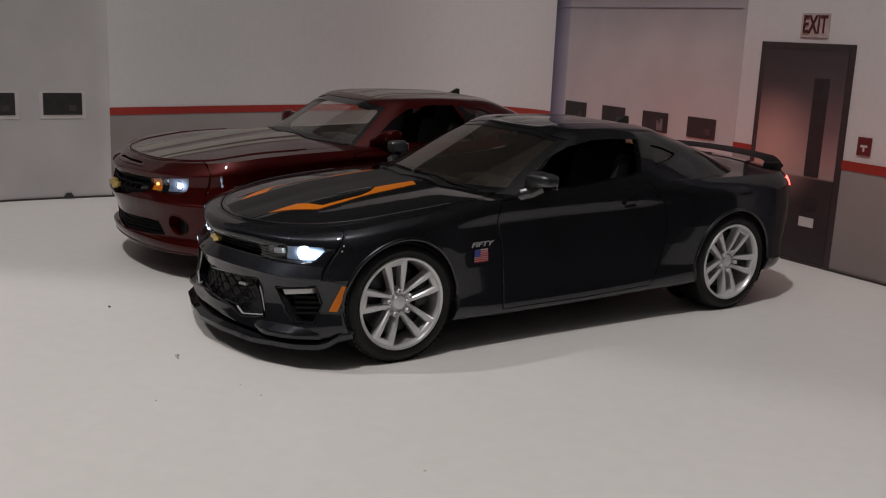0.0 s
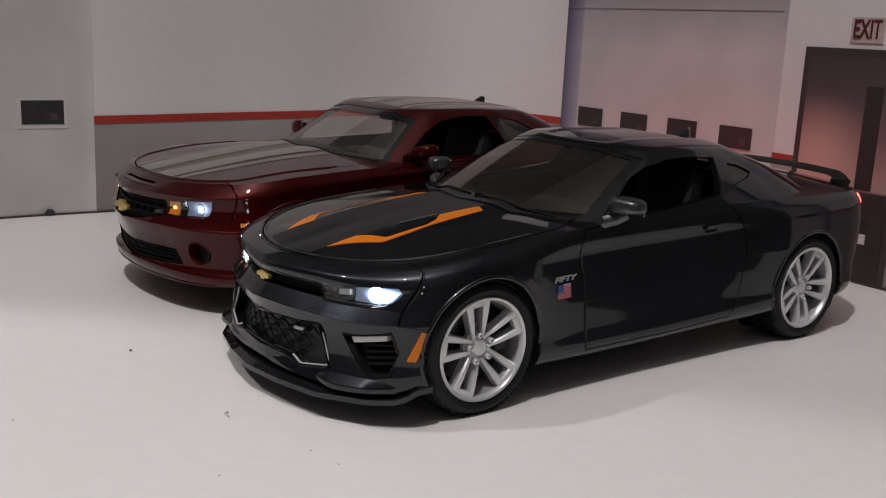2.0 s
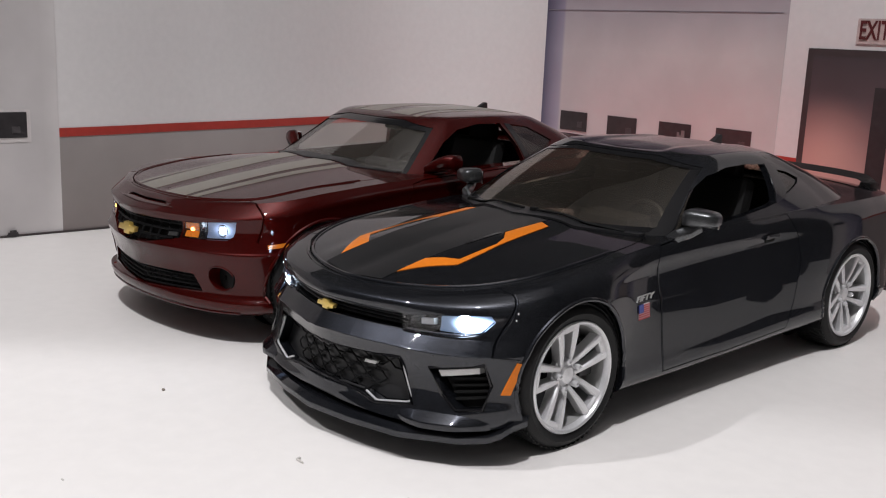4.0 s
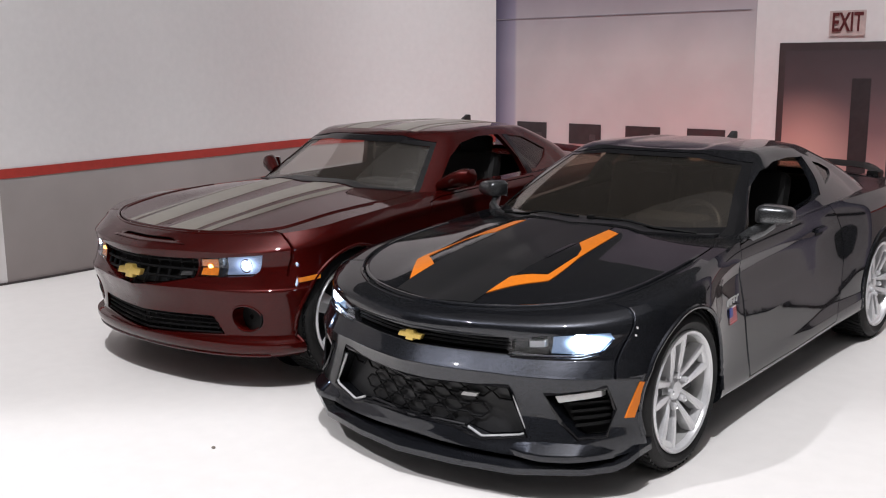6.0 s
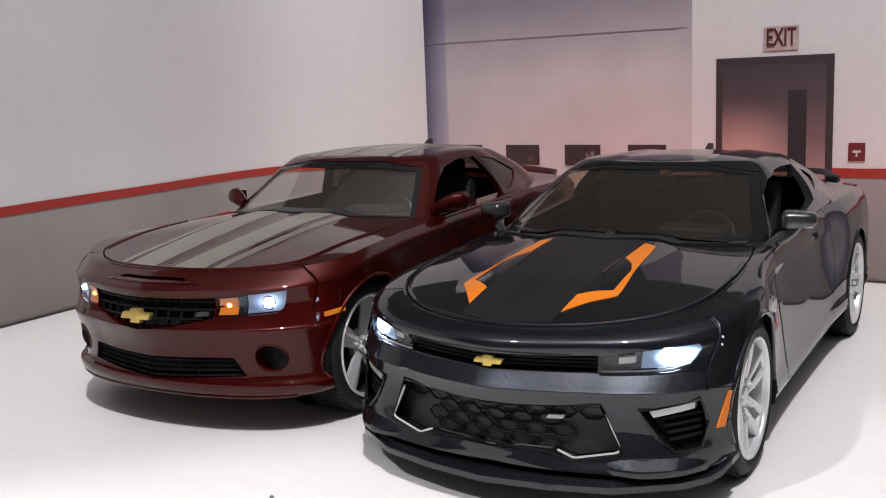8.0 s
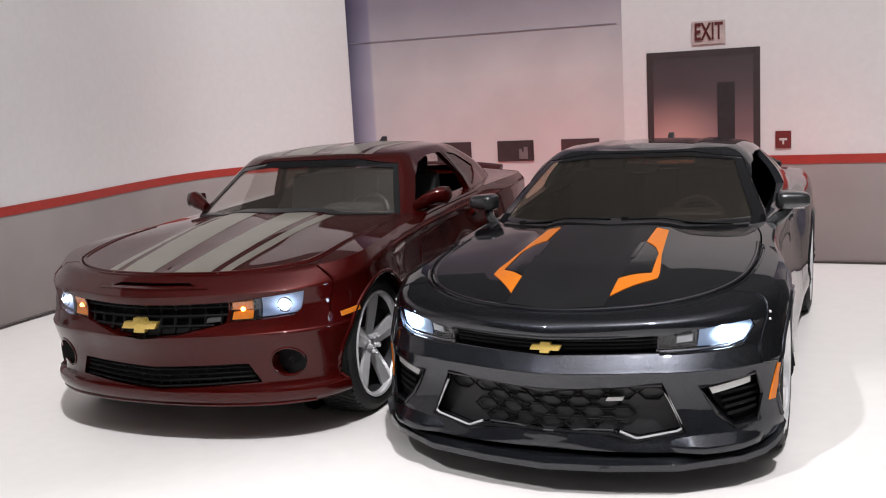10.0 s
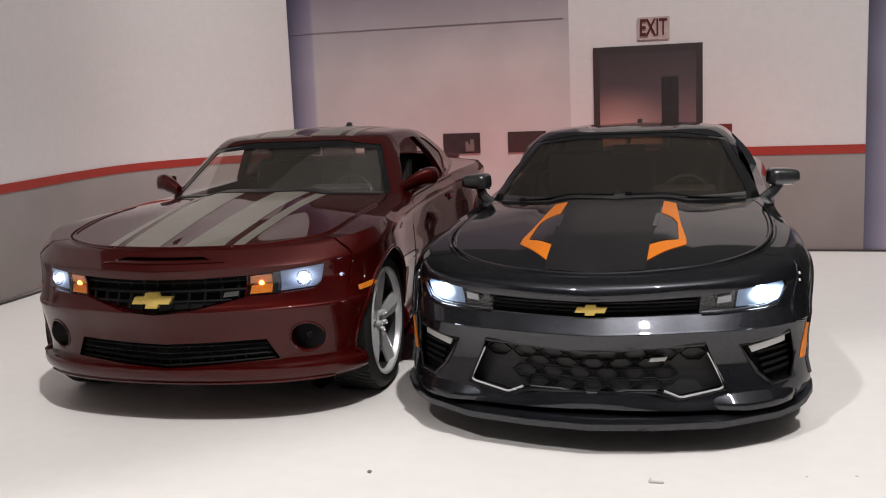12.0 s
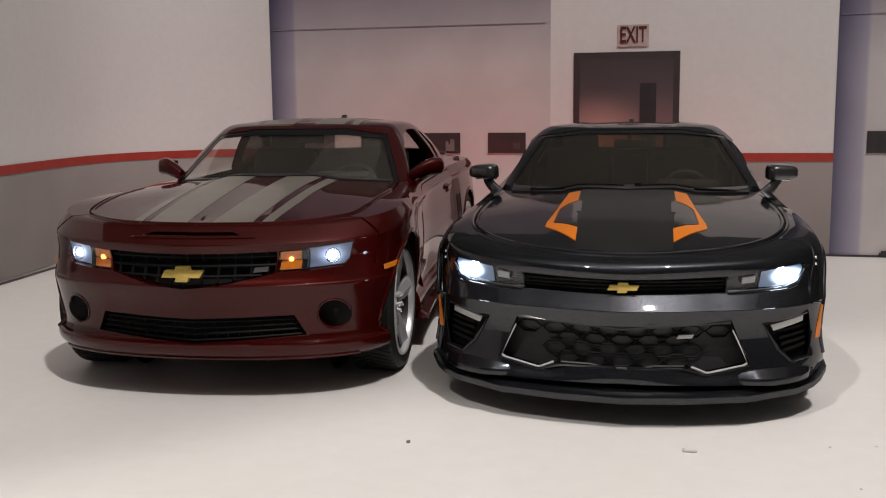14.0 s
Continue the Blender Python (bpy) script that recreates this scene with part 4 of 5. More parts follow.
GREY_LAMP = [(0.455, 0.602), (0.55, 0.604), (0.65, 0.607), (0.745, 0.610), (0.802, 0.628), (0.842, 0.688), (0.828, 0.718), (0.72, 0.712), (0.61, 0.703), (0.50, 0.682), (0.462, 0.664)]
GREY = dict(
    paint=GREY_PAINT, glass=SMOKED, wheelbase=2.81, radius=0.36, rim=0.277, track=0.815, spokes="forked", phase=(-0.13, 0.40),
    levels=[
        lv(-2.06, 2.10, 0.14, (0.17, 0.17, 0.18, 0.18, 0.20, 0.24)),
        lv(-2.215, 2.20, 0.030, (0.185, 0.185, 0.21, 0.195, 0.24, 0.28), nf=2.6),
        lv(-2.198, 2.23, -0.004, (0.24, 0.24, 0.26, 0.245, 0.31, 0.36), nf=2.6, vee=0.08),
        lv(-2.172, 2.24, 0.004, (0.34, 0.34, 0.36, 0.34, 0.40, 0.46), nf=2.6, vee=0.10, tuck=0.008),
        lv(-2.165, 2.25, 0.003, (0.44, 0.44, 0.45, 0.42, 0.48, 0.54), nf=2.55, vee=0.12, tuck=0.021),
        lv(-2.195, 2.27, 0.0, (0.53, 0.53, 0.54, 0.51, 0.56, 0.62), nf=2.45, vee=0.14, tuck=0.036),
        lv(-2.199, 2.27, 0.0, (0.538, 0.536, 0.55, 0.52, 0.57, 0.63), nf=2.45, vee=0.14, tuck=0.037),
        lv(-2.147, 2.28, 0.0, (0.596, 0.598, 0.62, 0.62, 0.66, 0.71), nf=2.35, vee=0.14, tuck=0.052),
        lv(-2.142, 2.28, 0.0, (0.602, 0.605, 0.63, 0.63, 0.67, 0.72), nf=2.35, vee=0.14, tuck=0.053),
        lv(-2.150, 2.28, 0.004, (0.635, 0.642, 0.69, 0.71, 0.75, 0.80), nf=2.25, vee=0.11, tuck=0.06),
        lv(-2.168, 2.28, 0.012, (0.672, 0.685, 0.745, 0.785, 0.82, 0.86), nf=2.2, vee=0.09, tuck=0.06),
        lv(-2.182, 2.27, 0.022, (0.696, 0.712, 0.785, 0.845, 0.88, 0.915), nf=2.2, vee=0.08, tuck=0.045),
        lv(-2.175, 2.26, 0.045, (0.732, 0.752, 0.825, 0.895, 0.935, 0.955), nf=2.2, vee=0.05, tuck=0.028),
        lv(-2.11, 2.24, 0.085, (0.752, 0.777, 0.855, 0.935, 0.985, 0.99), nf=2.2, vee=0.05, tuck=0.005),
    ],
    crown=[(-2.13, 0.752), (-2.0, 0.785), (-1.6, 0.862), (-0.97, 0.942), (-0.7, 0.962), (0.5, 0.96), (1.4, 1.02), (1.75, 1.05), (2.2, 1.03)],
    bump=grey_bump,
    cabin=[
        dict(F=-1.02, R=2.05, inset=0, width=[(-0.5, 0.842), (0.4, 0.855), (1.1, 0.878), (1.7, 0.76)], z=[(-2, 0.88), (2, 0.90)], nf=1.9, nr=2.6, yf=-0.42, yr=1.25),
        dict(F=-0.50, R=1.55, inset=0, width=[(-0.2, 0.755), (0.5, 0.765), (1.1, 0.71), (1.5, 0.54)], z=[(-2, 1.105), (2, 1.12)], nf=2.0, nr=2.6, yf=-0.06, yr=1.05),
        dict(F=-0.10, R=1.16, inset=0, width=[(0.2, 0.615), (0.6, 0.625), (1.0, 0.57)], z=[(-0.2, 1.268), (0.4, 1.275), (1.2, 1.245)], nf=2.4, nr=2.8, yf=0.18, yr=0.75),
        dict(F=0.0, R=1.06, inset=0, width=[(0.2, 0.54), (0.6, 0.55), (1.0, 0.50)], z=[(-0.2, 1.305), (0.4, 1.318), (1.2, 1.278)], nf=2.4, nr=2.8, yf=0.22, yr=0.72),
    ],
    roof=[(0.0, 1.322), (0.3, 1.352), (0.7, 1.350), (1.06, 1.306)], roof_bump=grey_roof,
    tub=[(-0.66, -0.62), (-0.3, -0.86), (0.3, -0.86), (0.66, -0.62), (0.74, -0.3), (0.74, 0.9), (0.6, 1.2), (-0.6, 1.2), (-0.74, 0.9), (-0.74, -0.3)],
    pockets=[
        (GREY_LAMP, "front", 0.07),
        ([(-0.46, 0.606), (0.0, 0.602), (0.46, 0.606), (0.47, 0.684), (0.20, 0.676), (0.0, 0.673), (-0.20, 0.676), (-0.47, 0.684)], "front", 0.06),
        ([(-0.38, 0.238), (-0.28, 0.262), (0.28, 0.262), (0.38, 0.238), (0.575, 0.275), (0.485, 0.478), (0.0, 0.452), (-0.485, 0.478), (-0.575, 0.275)], "front", 0.09),
        ([(0.632, 0.458), (0.845, 0.497), (0.868, 0.40), (0.855, 0.288), (0.765, 0.280), (0.70, 0.345)], "front", 0.08),
    ],
    hood=[(0.0, -2.095), (0.25, -2.06), (0.48, -1.96), (0.66, -1.80), (0.77, -1.58), (0.80, -1.3), (0.79, -1.0), (0.76, -0.76), (0.70, -0.66), (0.4, -0.84), (0.0, -0.92), (-0.4, -0.84), (-0.70, -0.66), (-0.76, -0.76), (-0.79, -1.0), (-0.80, -1.3), (-0.77, -1.58), (-0.66, -1.80), (-0.48, -1.96), (-0.25, -2.06)],
    door=[(-0.665, 0.245), (-0.66, 0.6), (-0.69, 0.80), (-0.66, 0.91), (-0.5, 0.925), (0.62, 0.965), (0.72, 0.82), (0.75, 0.66), (0.69, 0.42), (0.60, 0.27), (0.0, 0.245)],
    seams=[([(-1.752, 0.87), (-1.756, 0.80), (-1.806, 0.714), (-1.885, 0.576), (-1.90, 0.535)], "left"), ([(-1.905, 0.535), (-1.79, 0.518)], "left")],
    side_windows=[
        [(-0.50, 0.946), (-0.187, 1.142), (0.0, 1.215), (0.21, 1.250), (0.42, 1.258), (0.625, 1.248), (0.545, 1.036), (0.46, 1.020), (0.13, 0.986), (-0.12, 0.964)],
        [(0.735, 1.212), (0.85, 1.193), (0.955, 1.150), (0.90, 1.122), (0.70, 1.078)],
    ],
    window_names=[None, "quarter_window"],
    windscreen=[(-0.785, 0.93), (0.0, 0.90), (0.785, 0.93), (0.765, 0.985), (0.600, 1.256), (0.32, 1.297), (-0.32, 1.297), (-0.600, 1.256), (-0.765, 0.985)],
    clear_view=[(-0.712, 0.972), (0.712, 0.972), (0.560, 1.246), (0.3, 1.273), (-0.3, 1.273), (-0.560, 1.246)],
    screen_end=0.06,
    rear_glass=[(-0.52, 1.08), (0.52, 1.08), (0.47, 1.225), (-0.47, 1.225)], rear_start=1.0,
    roof_label="dark grey painted roof",
)
grey_car, grey_skin, grey_cab, grey_doors = build_car("model_car", "dark grey metallic model coupe with orange hood accents", pose(0, 0, 0), GREY)


def grey_details(car, skin, gh):
    ins = [(0.262, -0.955), (0.328, -0.972)]
    accent = ins + [(0.362, -1.38), (0.396, -1.63), (0.398, -1.70), (0.230, -1.945), (0.232, -1.765), (0.362, -1.655), (0.348, -1.385), (0.318, -1.30), (0.262, -1.235)]
    vent = [(0.258, -1.245), (0.312, -1.305), (0.340, -1.39), (0.353, -1.645), (0.236, -1.745), (0.236, -1.45)]
    decal("centre_stripe", [(0.225, -2.04), (0.250, -1.4), (0.258, -0.90), (-0.258, -0.90), (-0.250, -1.4), (-0.225, -2.04), (0.0, -2.085)], "top", skin, BLACK_STRIPE, car, "satin black stripe down the hood", 0.003)
    for f in (list, flip):
        decal("hood_accent", f(accent), "top", skin, ORANGE, car, "orange hood accent round a vent", 0.004)
        v = decal("hood_vent", f(vent), "top", skin, GLOSS_BLACK, car, "gloss black hood vent", 0.002)
        decal("vent_bar", f([(0.236, -1.25), (0.258, -1.25), (0.252, -1.50), (0.230, -1.50)]), "top", skin, GLOSS_BLACK, v, out=0.005)
    # cowl and wipers
    rear = [(0.70, -0.655), (0.4, -0.835), (0.0, -0.91), (-0.4, -0.835), (-0.70, -0.655)]
    decal("cowl", rear + [(x, y + 0.16) for x, y in reversed(rear)], "top", skin, BLACK, car, "black plastic cowl under the windscreen", 0.01)
    wipers(car, skin, [(0.06, 0.62), (-0.56, -0.02)], lambda x: -0.80 + 0.30 * x * x)
    side = lambda s: side_mirror(car, LIT_GREY_PAINT, s, (0.845, -0.51, 0.940), (0.912, -0.385, 1.030), (0.185, 0.23, 0.138))
    side(1), side(-1)
    antenna(car, 1.08, 1.285)
    interior(car, 0.0)
    # head lamps
    for s, f in ((1, list), (-1, flip)):
        lamp_poly = grown(GREY_LAMP, -0.004)
        inner = drape(f(lamp_poly), "front", skin, -0.052, 0.066, 0.04)
        lamp = part("headlight", inner, GLOSS_BLACK, car, "lit white headlight with a black housing")
        p = on_skin(skin, "front", s * 0.724, 0.668, -0.024)
        turn = Matrix.Translation(p) @ pose(0, 0, 0, 0, 0, -90 + 22 * s)
        part("lamp_bulb", moved(lathe([(-0.02, 0.0001), (-0.02, 0.039), (0.004, 0.037), (0.014, 0.021), (0.017, 0.0001)], 24), turn), LAMP_WHITE, lamp, "glowing white lamp")
        decal("lamp_bowl", f([(0.615, 0.618), (0.745, 0.620), (0.795, 0.636), (0.826, 0.688), (0.818, 0.708), (0.72, 0.702), (0.625, 0.690)]), "front", skin, LAMP_BEAM[s < 0], lamp, out=-0.040, inn=0.055)
        decal("lamp_panel", f([(0.535, 0.640), (0.595, 0.645), (0.597, 0.675), (0.538, 0.668)]), "front", skin, SATIN, lamp, "pale panel beside the lamp", out=-0.028, inn=0.05)
        brow = [(0.47, 0.610), (0.55, 0.611), (0.65, 0.614), (0.74, 0.618), (0.795, 0.635), (0.832, 0.688)]
        part("lamp_brow", tube([on_skin(skin, "front", s * x, z, -0.014) for x, z in smoothed(brow)], 0.0042, 6), CHROME, lamp)
        part("lamp_sill", tube([on_skin(skin, "front", s * x, z - 0.012, -0.002) for x, z in smoothed(brow[:5])], 0.006, 8), GLOSS_BLACK, lamp)
        lens = part("lamp_lens", drape(f(grown(lamp_poly, 0.002)), "front", skin, 0.0, 0.006, 0.04), LENS, lamp, "clear lamp cover")
        lens.visible_shadow = False
        # fog lamp opening: bar lamp, slats and rim
        fog = [(0.632, 0.458), (0.845, 0.497), (0.868, 0.40), (0.855, 0.288), (0.765, 0.280), (0.70, 0.345)]
        duct = part("air_intake", drape(f(grown(fog, -0.003)), "front", skin, -0.066, 0.078, 0.05), GAP, car, "black corner air intake with a pale bar lamp")
        rim = [on_skin(skin, "front", x, z, 0.002) for x, z in f(fog)]
        part("intake_rim", tube(rim, 0.009, 6, closed=True), GLOSS_BLACK, duct)
        decal("bar_lamp", f([(0.668, 0.452), (0.825, 0.482), (0.825, 0.455), (0.682, 0.424)]), "front", skin, SATIN, duct, "pale bar lamp", out=-0.008, inn=0.04)
        for z in (0.418, 0.388, 0.358, 0.328):
            x0 = 0.70 + (0.43 - z) * 0.35
            decal("slat", f([(x0, z), (0.845, z + 0.018), (0.845, z + 0.006), (x0, z - 0.012)]), "front", skin, GAP, duct, out=-0.035, inn=0.06)
        decal("side_marker", [(-1.862, 0.358), (-1.824, 0.356), (-1.768, 0.50), (-1.799, 0.507)], "left" if s > 0 else "right", skin, ORANGE, car, "orange side marker", out=0.006)
        decal("tail_light", f([(0.50, 0.875), (0.83, 0.885), (0.86, 0.955), (0.50, 0.945)]), "rear", skin, LAMP_RED, car, "lit red tail light", out=0.012, inn=0.02)
        way = "left" if s > 0 else "right"
        # door handle and mirror foot
        h = decal("door_handle", [(0.36, 0.835), (0.50, 0.842), (0.50, 0.862), (0.37, 0.858)], way, skin, GREY_PAINT, car, "grey door handle", out=0.018)
        decal("handle_cup", [(0.385, 0.812), (0.47, 0.816), (0.48, 0.836), (0.375, 0.832)], way, skin, GAP, h, out=0.003)
        panel = drape([(0.630, 1.252), (0.74, 1.246), (0.86, 1.226), (0.96, 1.190), (1.03, 1.150), (0.90, 1.108), (0.71, 1.070), (0.60, 1.045), (0.55, 1.034)], way, gh, 0.004, 0.03, 0.04)
        part("pillar_panel", csg(panel, prism(GREY["side_windows"][1], "x", -1.4, 1.4)), GLOSS_BLACK, car, "gloss black door pillar round the quarter window")
        # two small chrome dots by the lamp
        for dz in (0.0, 0.03):
            p = on_skin(skin, "front", s * 0.895, 0.70 + dz, 0.0)
            part("chrome_dot", moved(box(-0.006, 0.006, -0.004, 0.004, -0.006, 0.006, 0.002, 1), Matrix.Translation(p)), CHROME, car)
    # upper slit and lower grille
    slit = [(-0.46, 0.606), (0.0, 0.602), (0.46, 0.606), (0.47, 0.684), (0.20, 0.676), (0.0, 0.673), (-0.20, 0.676), (-0.47, 0.684)]
    g = part("upper_grille", drape(grown(slit, -0.003), "front", skin, -0.05, 0.056, 0.05), GAP, car, "black slit grille")
    for z in (0.622, 0.640, 0.658):
        part("grille_bar", tube([on_skin(skin, "front", x, z, -0.04) for x in np.linspace(-0.45, 0.45, 19)], 0.005, 6), BLACK, g)
    y0 = on_skin(skin, "front", 0.0, 0.60, 0.0).y
    badge = [(-0.070, 0.625), (-0.058, 0.648), (-0.024, 0.648), (-0.020, 0.660), (0.024, 0.660), (0.028, 0.648), (0.074, 0.648), (0.062, 0.625), (0.022, 0.625), (0.018, 0.613), (-0.026, 0.613), (-0.022, 0.625)]
    part("badge", moved(prism(badge, "y", y0 - 0.006, y0 + 0.02, 0.003), pose(0, 0, 0)), GOLD, car, "plain gold emblem")
    lower_poly = [(-0.38, 0.238), (-0.28, 0.262), (0.28, 0.262), (0.38, 0.238), (0.575, 0.275), (0.485, 0.478), (0.0, 0.452), (-0.485, 0.478), (-0.575, 0.275)]
    lg = part("lower_grille", drape(grown(lower_poly, -0.003), "front", skin, -0.072, 0.085, 0.05), BLACK, car, "black honeycomb lower grille")
    part("grille_rim", tube([on_skin(skin, "front", x, z, 0.0) for x, z in lower_poly], 0.009, 6, closed=True), GLOSS_BLACK, lg)
    for row in range(4):
        for k in range(-4, 5):
            x, z = (k + 0.5 * (row % 2)) * 0.124, 0.292 + row * 0.044
            if abs(x) < 0.47 - max(0, (z - 0.38)) * 0.6 and not (abs(abs(x) - 0.42) < 0.10 and z < 0.40):
                ring = [(x + 0.058 * c, z + 0.027 * e) for c, e in ((-1, 0), (-0.45, 1), (0.45, 1), (1, 0), (0.45, -1), (-0.45, -1))]
                part("grille_cell", tube([on_skin(skin, "front", u, v, -0.055) for u, v in ring], 0.0055, 6, closed=True), MATT, lg)
    part("grille_bar", tube([on_skin(skin, "front", x, 0.272 - 0.01 * (abs(x) < 0.1), -0.03) for x in np.linspace(-0.28, 0.28, 13)], 0.006, 6), BLACK, lg)
    for s in (1, -1):
        path = [(0.497, 0.437), (0.520, 0.39), (0.560, 0.305), (0.562, 0.286), (0.545, 0.276), (0.392, 0.248), (0.375, 0.249), (0.312, 0.276)]
        part("grille_trim", tube([on_skin(skin, "front", s * x, z, -0.004) for x, z in path], 0.0058, 8), ALLOY, lg, "chrome trim line")
    decal("grille_badge", [(0.245, 0.395), (0.315, 0.398), (0.325, 0.415), (0.255, 0.412)], "front", skin, SATIN, lg, "small silver badge", out=-0.03, inn=0.045)
    # ledges over the splitter's corners
    for s in (1, -1):
        b = bmesh.new()
        rows = []
        for k in range(11):
            x = s * (0.52 + 0.36 * k / 10)
            out = 0.050 * min(1.0, k / 4, (10.5 - k) / 3)
            back, lip = on_skin(skin, "front", x, 0.272, -0.02), on_skin(skin, "front", x, 0.212, out)
            rows.append([b.verts.new(p) for p in (back, lip + Vector((0, 0.004, 0.012)), lip, lip + Vector((0, 0.002, -0.018)), on_skin(skin, "front", x, 0.19, -0.03))])
        for p, q in zip(rows, rows[1:]):
            for i in range(5):
                b.faces.new((p[i], p[(i + 1) % 5], q[(i + 1) % 5], q[i]))
        b.faces.new(rows[0]), b.faces.new(rows[-1][::-1])
        bmesh.ops.recalc_face_normals(b, faces=b.faces)
        part("bumper_ledge", b, GREY_PAINT, car, "dark grey ledge under the corner intake")
    # splitter under the bumper
    half = [(0.0, -2.300, 0.115), (0.28, -2.262, 0.115), (0.56, -2.190, 0.117), (0.80, -2.030, 0.122), (0.885, -1.925, 0.128), (0.925, -1.880, 0.150), (0.955, -1.835, 0.186), (0.960, -1.74, 0.192)]
    edge = [(-x, y, z) for x, y, z in half[:0:-1]] + half
    b = bmesh.new()
    rows = []
    for x, y, z in edge:
        f = 1 - 0.09 * min(1, abs(x) / 0.9)
        back = min(y + 0.16, -1.70)
        rows.append([b.verts.new(p) for p in ((x * f * 0.94, back, 0.172 if abs(x) < 0.9 else z + 0.02), (x * 0.975, y + 0.040, z + 0.052), (x, y, z + 0.034), (x, y + 0.001, z + 0.006), (x * 0.992, y + 0.012, z), (x * f * 0.94, back, 0.135))])
    for p, q in zip(rows, rows[1:]):
        for i in range(6):
            b.faces.new((p[i], p[(i + 1) % 6], q[(i + 1) % 6], q[i]))
    b.faces.new(rows[0]), b.faces.new(rows[-1][::-1])
    bmesh.ops.recalc_face_normals(b, faces=b.faces)
    bmesh.ops.bevel(b, geom=[e for e in b.edges if e.calc_length() > 0.05], offset=0.004, segments=2, affect="EDGES", clamp_overlap=True)
    part("front_splitter", b, GREY_PAINT, car, "dark grey front splitter", angle=20)
    # rear wing
    b = bmesh.new()
    rows = []
    for k in range(25):
        x = -0.68 + 1.36 * k / 24
        t = abs(x) / 0.68
        y, z = 2.03 + 0.08 * (1 - t * t), 1.070 - 0.020 * t * t - (0.05 * max(0, t - 0.88) / 0.12)
        rows.append([b.verts.new((x, y + dy, z + dz)) for dy, dz in ((0.0, 0.0), (0.06, 0.014), (0.15, 0.022), (0.165, 0.012), (0.15, -0.002), (0.05, -0.012))])
    for p, q in zip(rows, rows[1:]):
        for i in range(6):
            b.faces.new((p[i], p[(i + 1) % 6], q[(i + 1) % 6], q[i]))
    b.faces.new(rows[0]), b.faces.new(rows[-1][::-1])
    bmesh.ops.recalc_face_normals(b, faces=b.faces)
    wing = part("rear_wing", b, WING, car, "black rear wing")
    for x in (-0.645, 0.645):
        part("wing_post", box(x - 0.045, x + 0.045, 2.04, 2.17, 0.97, 1.040, 0.02), WING, wing)
    # flank badges: letters and flag
    xs = on_skin(skin, "left", -0.83, 0.66).x
    lettering("fifty_badge", "FIFTY", 0.040, SATIN, car, pose(xs + 0.002, -0.825, 0.662, 90, 0, 90), stretch=1.8, depth=0.004, shear=0.3, bend=lambda co: on_skin(skin, "left", co.y, co.z).x - xs)
    flag = decal("flag_badge", [(-0.885, 0.555), (-0.775, 0.555), (-0.775, 0.632), (-0.885, 0.632)], "left", skin, material("flag_white", (0.62, 0.58, 0.58), 0.4, vary=0.05), car, "small red, white and blue flag badge", out=0.003)
    red_ink, blue_ink = material("flag_red", (0.42, 0.05, 0.06), 0.4, vary=0.05), material("flag_blue", (0.05, 0.07, 0.28), 0.4, vary=0.05)
    for k in range(7):
        z = 0.555 + 0.011 * k
        decal("flag_stripe", [(-0.885, z), (-0.775, z), (-0.775, z + 0.0058), (-0.885, z + 0.0058)], "left", skin, red_ink, flag, out=0.005)
    decal("flag_field", [(-0.885, 0.590), (-0.838, 0.590), (-0.838, 0.632), (-0.885, 0.632)], "left", skin, blue_ink, flag, out=0.007)


grey_details(grey_car, grey_skin, grey_cab)

# the red car
RED_W = [(-1.9, 0.985), (-1.5, 0.996), (-1.35, 0.990), (-0.9, 0.945), (-0.2, 0.915), (0.55, 0.925), (1.05, 0.95), (1.45, 0.96), (1.8, 0.94), (2.1, 0.90)]


def rv(F, R, inset, zs, **more):
    return dict(F=F, R=R, inset=inset, width=RED_W, z=side_z(*zs), **more)


def red_bump(x, y):
    a = max(0.0, min(1.0, (0.42 - abs(x)) / 0.14))
    f = max(0.0, min(1.0, (y + 2.05) / 0.5)) * max(0.0, min(1.0, (-0.4 - y) / 0.2))
    return 0.02 * a * a * (3 - 2 * a) * f


